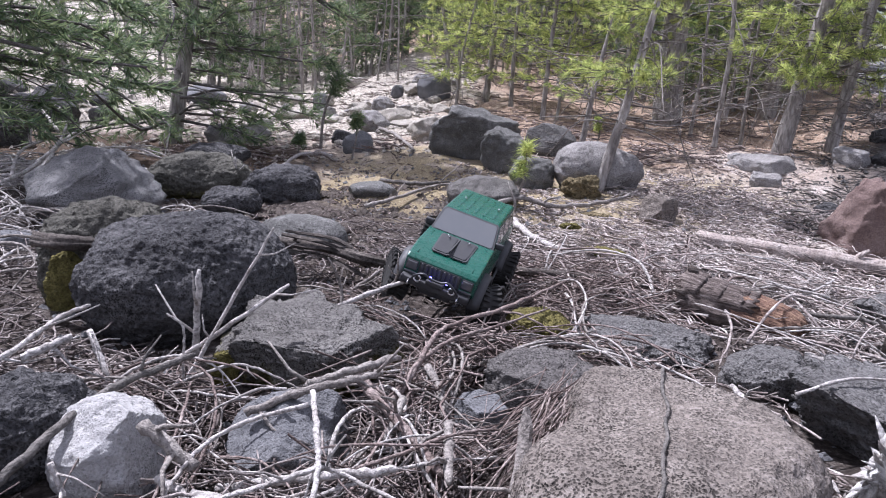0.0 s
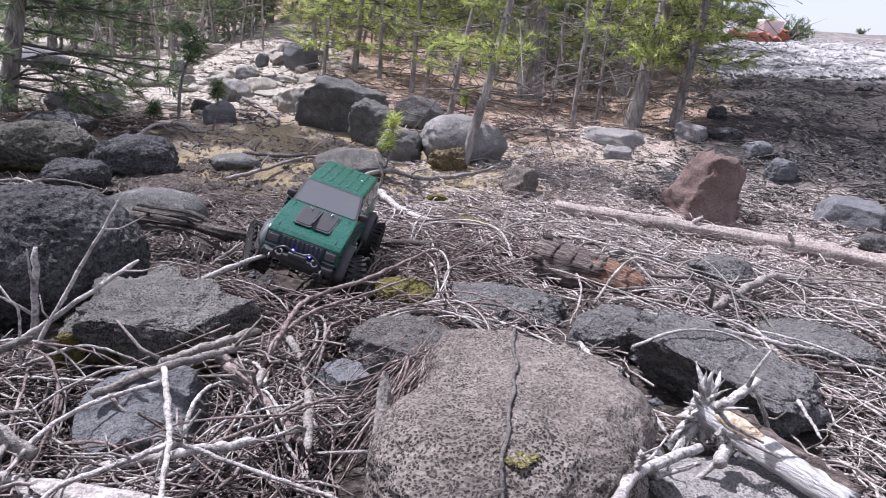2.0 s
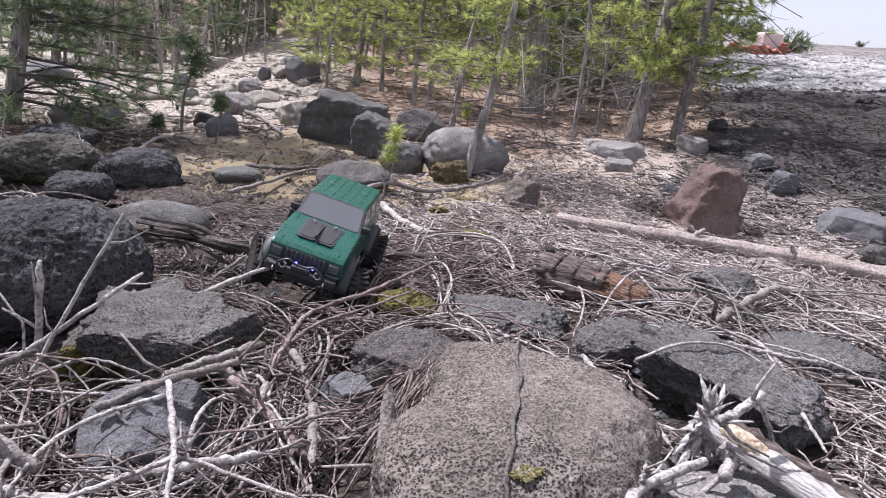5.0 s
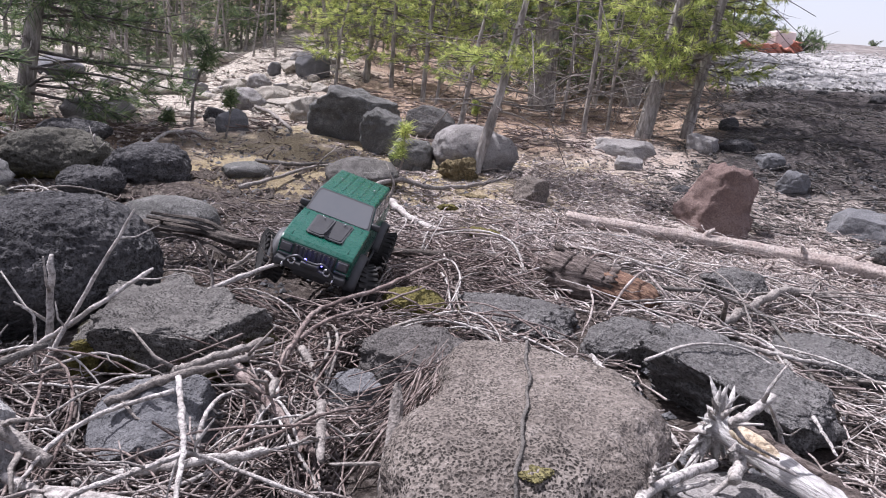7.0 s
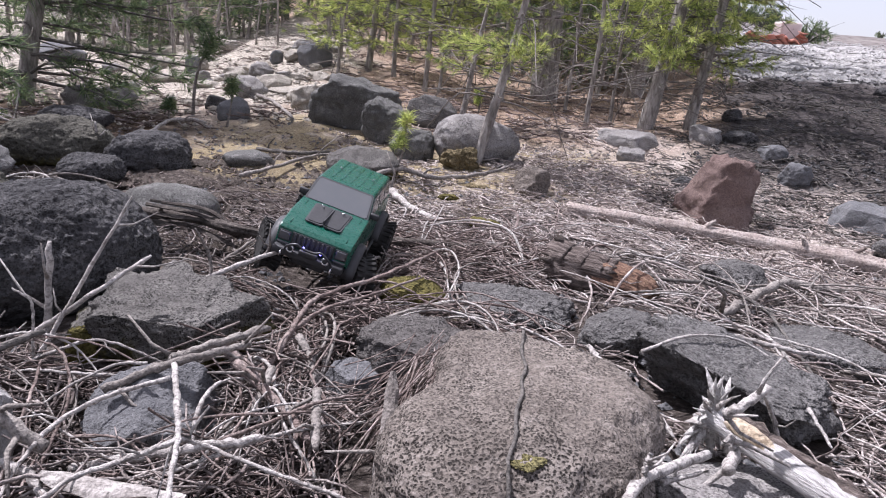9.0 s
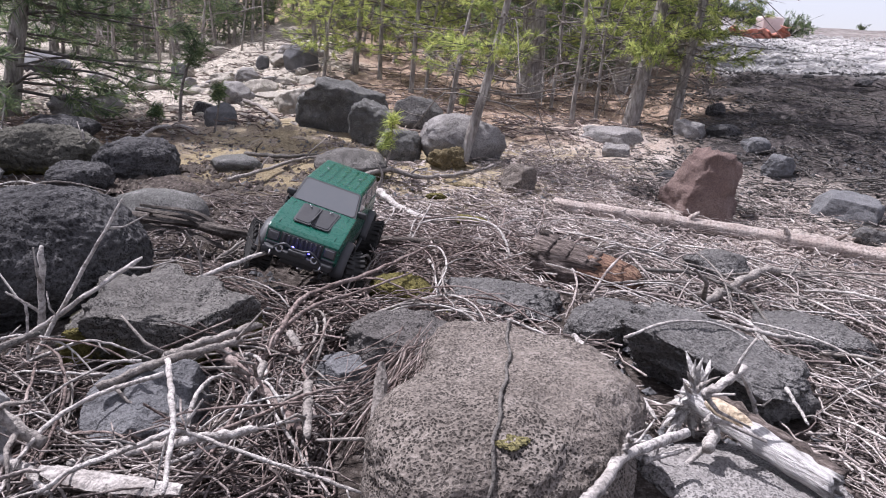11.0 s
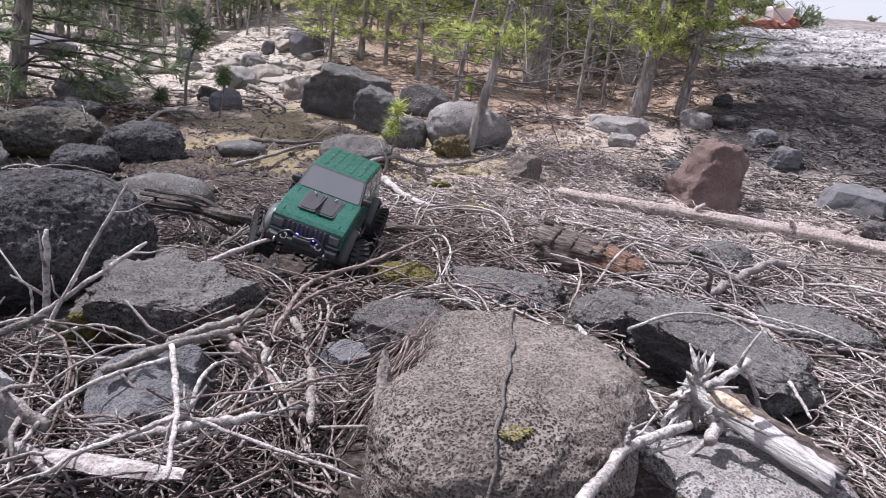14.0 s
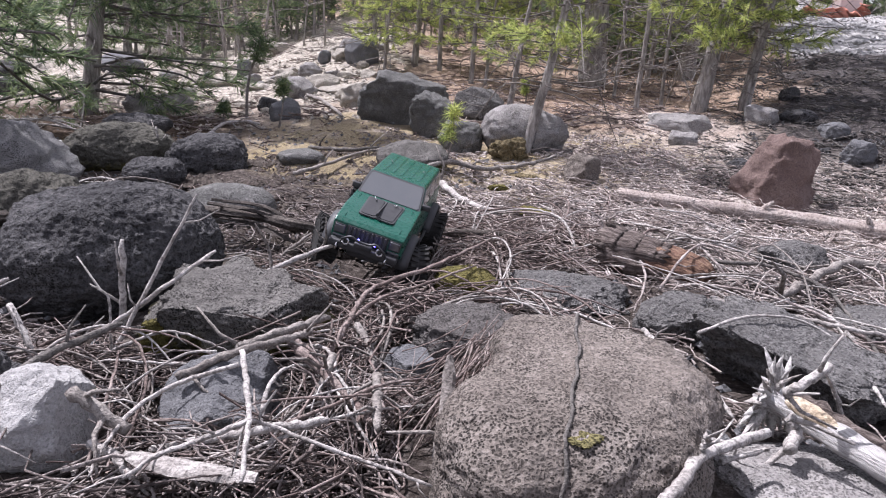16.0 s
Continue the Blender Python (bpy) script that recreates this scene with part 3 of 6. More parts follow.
FACES = {
    3: ((-0.05, 0.14, 0.99, 0.80),),
    28: ((0.1, -0.34, 0.93, 0.70), (-0.3, -0.95, 0.2, 0.84)),
    41: ((0.16, -0.36, 0.92, 0.46), (-0.93, -0.13, -0.36, 0.56), (0.3, -0.9, 0.3, 0.94), (0.9, 0.2, 0.3, 0.85)),
    52: ((0.0, -0.14, 0.99, 0.58), (-0.45, -0.86, -0.10, 0.78), (0.7, -0.7, 0, 0.84), (0.8, 0.5, 0.3, 0.8), (-0.9, 0, 0.35, 0.82)),
    32: ((-0.36, -0.88, -0.32, 0.56), (0.30, -0.10, 0.95, 0.74), (0.78, -0.6, 0.1, 0.80), (-0.75, 0.3, 0.58, 0.86)),
    33: ((-0.45, -0.85, -0.25, 0.62), (0.3, -0.2, 0.93, 0.80)),
    38: ((-0.70, -0.62, 0.32, 0.62), (0.25, -0.95, 0.1, 0.72), (0.95, -0.2, 0.1, 0.80), (-0.2, -0.2, 0.96, 0.88), (-0.85, 0.1, 0.5, 0.78)),
    24: ((0.80, -0.55, 0.15, 0.58), (-0.45, -0.35, 0.8, 0.74), (0.1, -0.9, 0.4, 0.82), (0.6, 0.1, 0.8, 0.8)),
    27: ((0.5, -0.85, 0.1, 0.62), (-0.8, -0.55, 0.1, 0.7), (0, -0.1, 1, 0.72), (0.9, 0.2, 0.2, 0.75)),
    26: ((0.3, -0.6, 0.74, 0.6), (-0.75, -0.3, 0.6, 0.62), (0.9, -0.3, 0.2, 0.7)),
    19: ((-0.55, -0.35, 0.76, 0.66), (0.75, -0.35, 0.56, 0.70), (0.1, -0.95, 0.2, 0.78)),
    37: ((0.8, -0.5, 0.2, 0.6), (-0.6, -0.6, 0.5, 0.7), (0, -0.2, 1, 0.8)),
    42: ((0.2, -0.2, 0.95, 0.5), (-0.6, -0.8, 0.1, 0.7), (0.9, -0.3, 0.2, 0.75)),
    43: ((-0.1, -0.25, 0.96, 0.5), (-0.3, -0.95, 0.1, 0.66), (0.85, -0.5, 0.2, 0.7), (-0.8, -0.3, 0.5, 0.75)),
    46: ((0.1, -0.3, 0.95, 0.55), (0.4, -0.9, 0.1, 0.7)),
    39: ((0, -1, 0.15, 0.66), (0.1, -0.2, 0.97, 0.7), (-0.9, -0.2, 0.3, 0.7)),
}


def rock(name, foot, size, turn, stone, seed, square, facets, rough, label):
    rng = random.Random(seed)
    w, d, h = size
    bm = bmesh.new()
    near = math.hypot(foot[0], foot[1])
    bmesh.ops.create_icosphere(bm, subdivisions=7 if seed in (3, 17) else 6 if near < 2.2 and w > 0.12 or seed in (20, 21, 81) else 5 if near < 4.6 else 4, radius=1)
    cuts = [(Vector(f[:3]).normalized(), f[3]) for f in FACES.get(seed, ())]
    for _ in range(0 if cuts else facets):
        n = Vector((rng.uniform(-1, 1), rng.uniform(-1, 1), rng.uniform(-0.35, 0.9))).normalized()
        cuts.append((n, rng.uniform(0.72, 0.93)))
    off = Vector((seed * 3.7, seed * 1.3, seed * 2.1))
    shape = Vector((1, d / w, max(0.35, 1.6 * h / w)))
    for v in bm.verts:
        c = v.co.normalized()
        if seed in PLAN:
            k = (math.hypot(c.x, c.y) ** square + abs(c.z) ** square) ** (-1 / square)
        else:
            k = (abs(c.x) ** square + abs(c.y) ** square + abs(c.z) ** square) ** (-1 / square)
        c = c * k
        for n, lim in cuts:
            over = c.dot(n) - lim
            if over > 0:
                c -= n * over * (0.93 if seed in FACES else 0.85)
        q = c * shape
        c *= 1 + 0.10 * noise.noise(q * 1.3 + off) + rough * (2.2 if seed in FACES else 1.6) * noise.fractal(q * 2.6 + off, 0.8, 2.1, 6) + rough * 0.5 * noise.noise(q * 20 + off) + rough * (0.0 if seed == 3 or stone in ("rock_dark", "rock_moss_dark") else 0.45) * (noise.ridged_multi_fractal(q * 1.7 + off, 0.9, 2.1, 4, 1.0, 2.0) - 1.1)
        v.co = c
    lo = [min(v.co[i] for v in bm.verts) for i in range(3)]
    hi = [max(v.co[i] for v in bm.verts) for i in range(3)]
    sink = 0.22 * h
    narrow = NARROW.get(seed, 1.0)
    for v in bm.verts:
        u = [(v.co[i] - lo[i]) / (hi[i] - lo[i]) for i in range(3)]
        if seed in PLAN:
            f = math.degrees(math.atan2(v.co.y, v.co.x)) % 360 / 30
            i, f = int(f) % 12, f % 1
            a, b, c, e = (PLAN[seed][(i + k) % 12] for k in (-1, 0, 1, 2))
            r = 0.5 * (2 * b + (c - a) * f + (2 * a - 5 * b + 4 * c - e) * f * f + (3 * b - a - 3 * c + e) * f ** 3)
            v.co = Vector((v.co.x * r, v.co.y * r, u[2] * (h + sink) - sink))
        else:
            v.co = Vector(((u[0] - 0.5) * w * (1 + (narrow - 1) * u[1] ** 0.8), (u[1] - 0.5) * d, u[2] * (h + sink) - sink))
    bm.normal_update()
    lava = 0.0055 if stone in ("rock_dark", "rock_moss_dark") else 0.0015 if stone in ("rock_smooth", "moss") else 0.0032
    lava *= 1 if near < 3 else 1.8
    fine = 42 if near < 3 else 20
    craters = stone in ("rock_dark", "rock_moss_dark") and near < 3.6
    for v in bm.verts:
        q = v.co * fine + off
        pit = noise.noise(q) + 0.6 * noise.noise(q * 2.1)
        if craters:
            pit = 0.6 * pit - 1.1 * max(0.0, 0.55 - noise.voronoi(q * 1.15)[0][0])
        v.co += v.normal * lava * (min(pit, 0.25) + 0.5 * noise.noise(v.co * 14 + off))
    ob = finish(bm, name, stone)
    ob.matrix_world = pose(*foot, 0, 0, turn)
    tagged(ob, label, name.replace("_", " "))
    SOLID.append((foot[0], foot[1], 0.46 * w, 0.46 * d, radians(turn), foot[2] + h, ob))
    return ob


for row in ROCKS:
    rock(*row)


def blocked(x, y, grow=0.0):
    if ((x + 0.317) / (0.13 + grow)) ** 2 + ((y - 1.749) / (0.25 + grow)) ** 2 < 1:  # where the model truck stands
        return True
    for sx, sy, rx, ry, a, top, ob in SOLID:
        dx, dy = x - sx, y - sy
        u, v = dx * math.cos(a) + dy * math.sin(a), -dx * math.sin(a) + dy * math.cos(a)
        if (u / (rx + grow)) ** 2 + (v / (ry + grow)) ** 2 < 1:
            return True
    return False


def on_top(x, y):
    """Height of the ground or of the stone that stands there."""
    z = ground(x, y)
    for sx, sy, rx, ry, a, top, ob in SOLID:
        if math.hypot(x - sx, y - sy) < max(rx, ry) * 1.4:
            inv = ob.matrix_world.inverted()
            hit, place, normal, index = ob.ray_cast(inv @ Vector((x, y, 5)), inv.to_3x3() @ Vector((0, 0, -1)))
            if hit:
                z = max(z, (ob.matrix_world @ place).z)
    return z


# rubble between the wood and the sand, and clods on the bank
rng = random.Random(77)
for i in range(58):
    r, a = rng.uniform(4.9, 9.2), radians(rng.uniform(-29, -9))
    x, y, s = r * math.sin(a), r * math.cos(a), 0.07 + 0.26 * rng.random() ** 2
    rock("stone", (x, y, ground(x, y) - 0.01), (s, s * rng.uniform(0.6, 1), s * rng.uniform(0.32, 0.6)), rng.uniform(0, 180), rng.choice(("rock_tan", "rock_tan", "rock_chalk")), 200 + i, 3.2, 8, 0.10,
         "weathered stone in the rubble of the clearing")
for i in range(22):
    r, a = rng.uniform(3.6, 7.6), radians(rng.uniform(19, 40))
    x, y, s = r * math.sin(a), r * math.cos(a), 0.04 + 0.16 * rng.random() ** 2
    rock("stone", (x, y, ground(x, y) - 0.005), (s, s * rng.uniform(0.6, 1), s * rng.uniform(0.4, 0.7)), rng.uniform(0, 180), rng.choice(("rock_dark", "rock_slate", "rock_dark")), 300 + i, 2.5, 5, 0.06,
         "small dark stone on the shaded bank")


def gravel(name, zone, count, sizes, stone, seed, label):
    rng = random.Random(seed)
    verts, faces = [], []
    for _ in range(count):
        x, y = zone(rng)
        s = rng.uniform(*sizes) * (0.5 + rng.random())
        z = ground(x, y) + s * 0.15
        a, b = rng.uniform(0, 6.283), len(verts)
        for dx, dy, dz in ((1, 0, 0), (0.2, 0.9, 0.1), (-0.9, 0.3, -0.1), (-0.3, -0.9, 0), (0.1, 0.1, 0.75), (0, 0, -0.6)):
            j = rng.uniform(0.7, 1.2)
            verts.append((x + s * j * (dx * math.cos(a) - dy * math.sin(a)), y + s * j * (dx * math.sin(a) + dy * math.cos(a)), z + s * dz * j))
        for k in range(4):
            faces += [(b + k, b + (k + 1) % 4, b + 4), (b + (k + 1) % 4, b + k, b + 5)]
    me = bpy.data.meshes.new(name)
    me.from_pydata(verts, [], faces)
    me.materials.append(MAT[stone])
    return tagged(new(name, me), label, "gravel", kind="stuff")


def sector(r0, r1, a0, a1):
    def pick(rng):
        r, a = r0 + (r1 - r0) * rng.random(), radians(rng.uniform(a0, a1))
        return r * math.sin(a), r * math.cos(a)
    return pick


gravel("gravel", sector(3.4, 7.8, 18, 42), 5000, (0.004, 0.018), "rock_dark", 3, "dark gravel of the shaded bank")
gravel("gravel", sector(7.6, 20, 19, 40), 8000, (0.008, 0.035), "rock_white", 4, "pale gravel above the bank")
gravel("gravel", sector(4.4, 11, -45, -8), 5000, (0.005, 0.026), "rock_tan", 6, "pale grit of the clearing")
gravel("gravel", sector(1.0, 4.4, -42, 34), 5000, (0.003, 0.014), "rock_slate", 7, "dark grit between the sticks")
gravel("soil_clods", sector(1.75, 3.5, -32, -5), 2600, (0.006, 0.022), "rock_brown", 8, "lumps of dark dry soil")
bpy.context.view_layer.update()

for x, y, s in ((0.112, 0.716, 0.050),):
    rock("lichen_patch", (x, y, on_top(x, y) - 0.0030), (s, s * 1.1, 0.0040), 20, "lichen", 90 + int(s * 1000), 2.2, 1, 0.16, "small yellow lichen patch on the pale boulder")
bpy.context.view_layer.update()

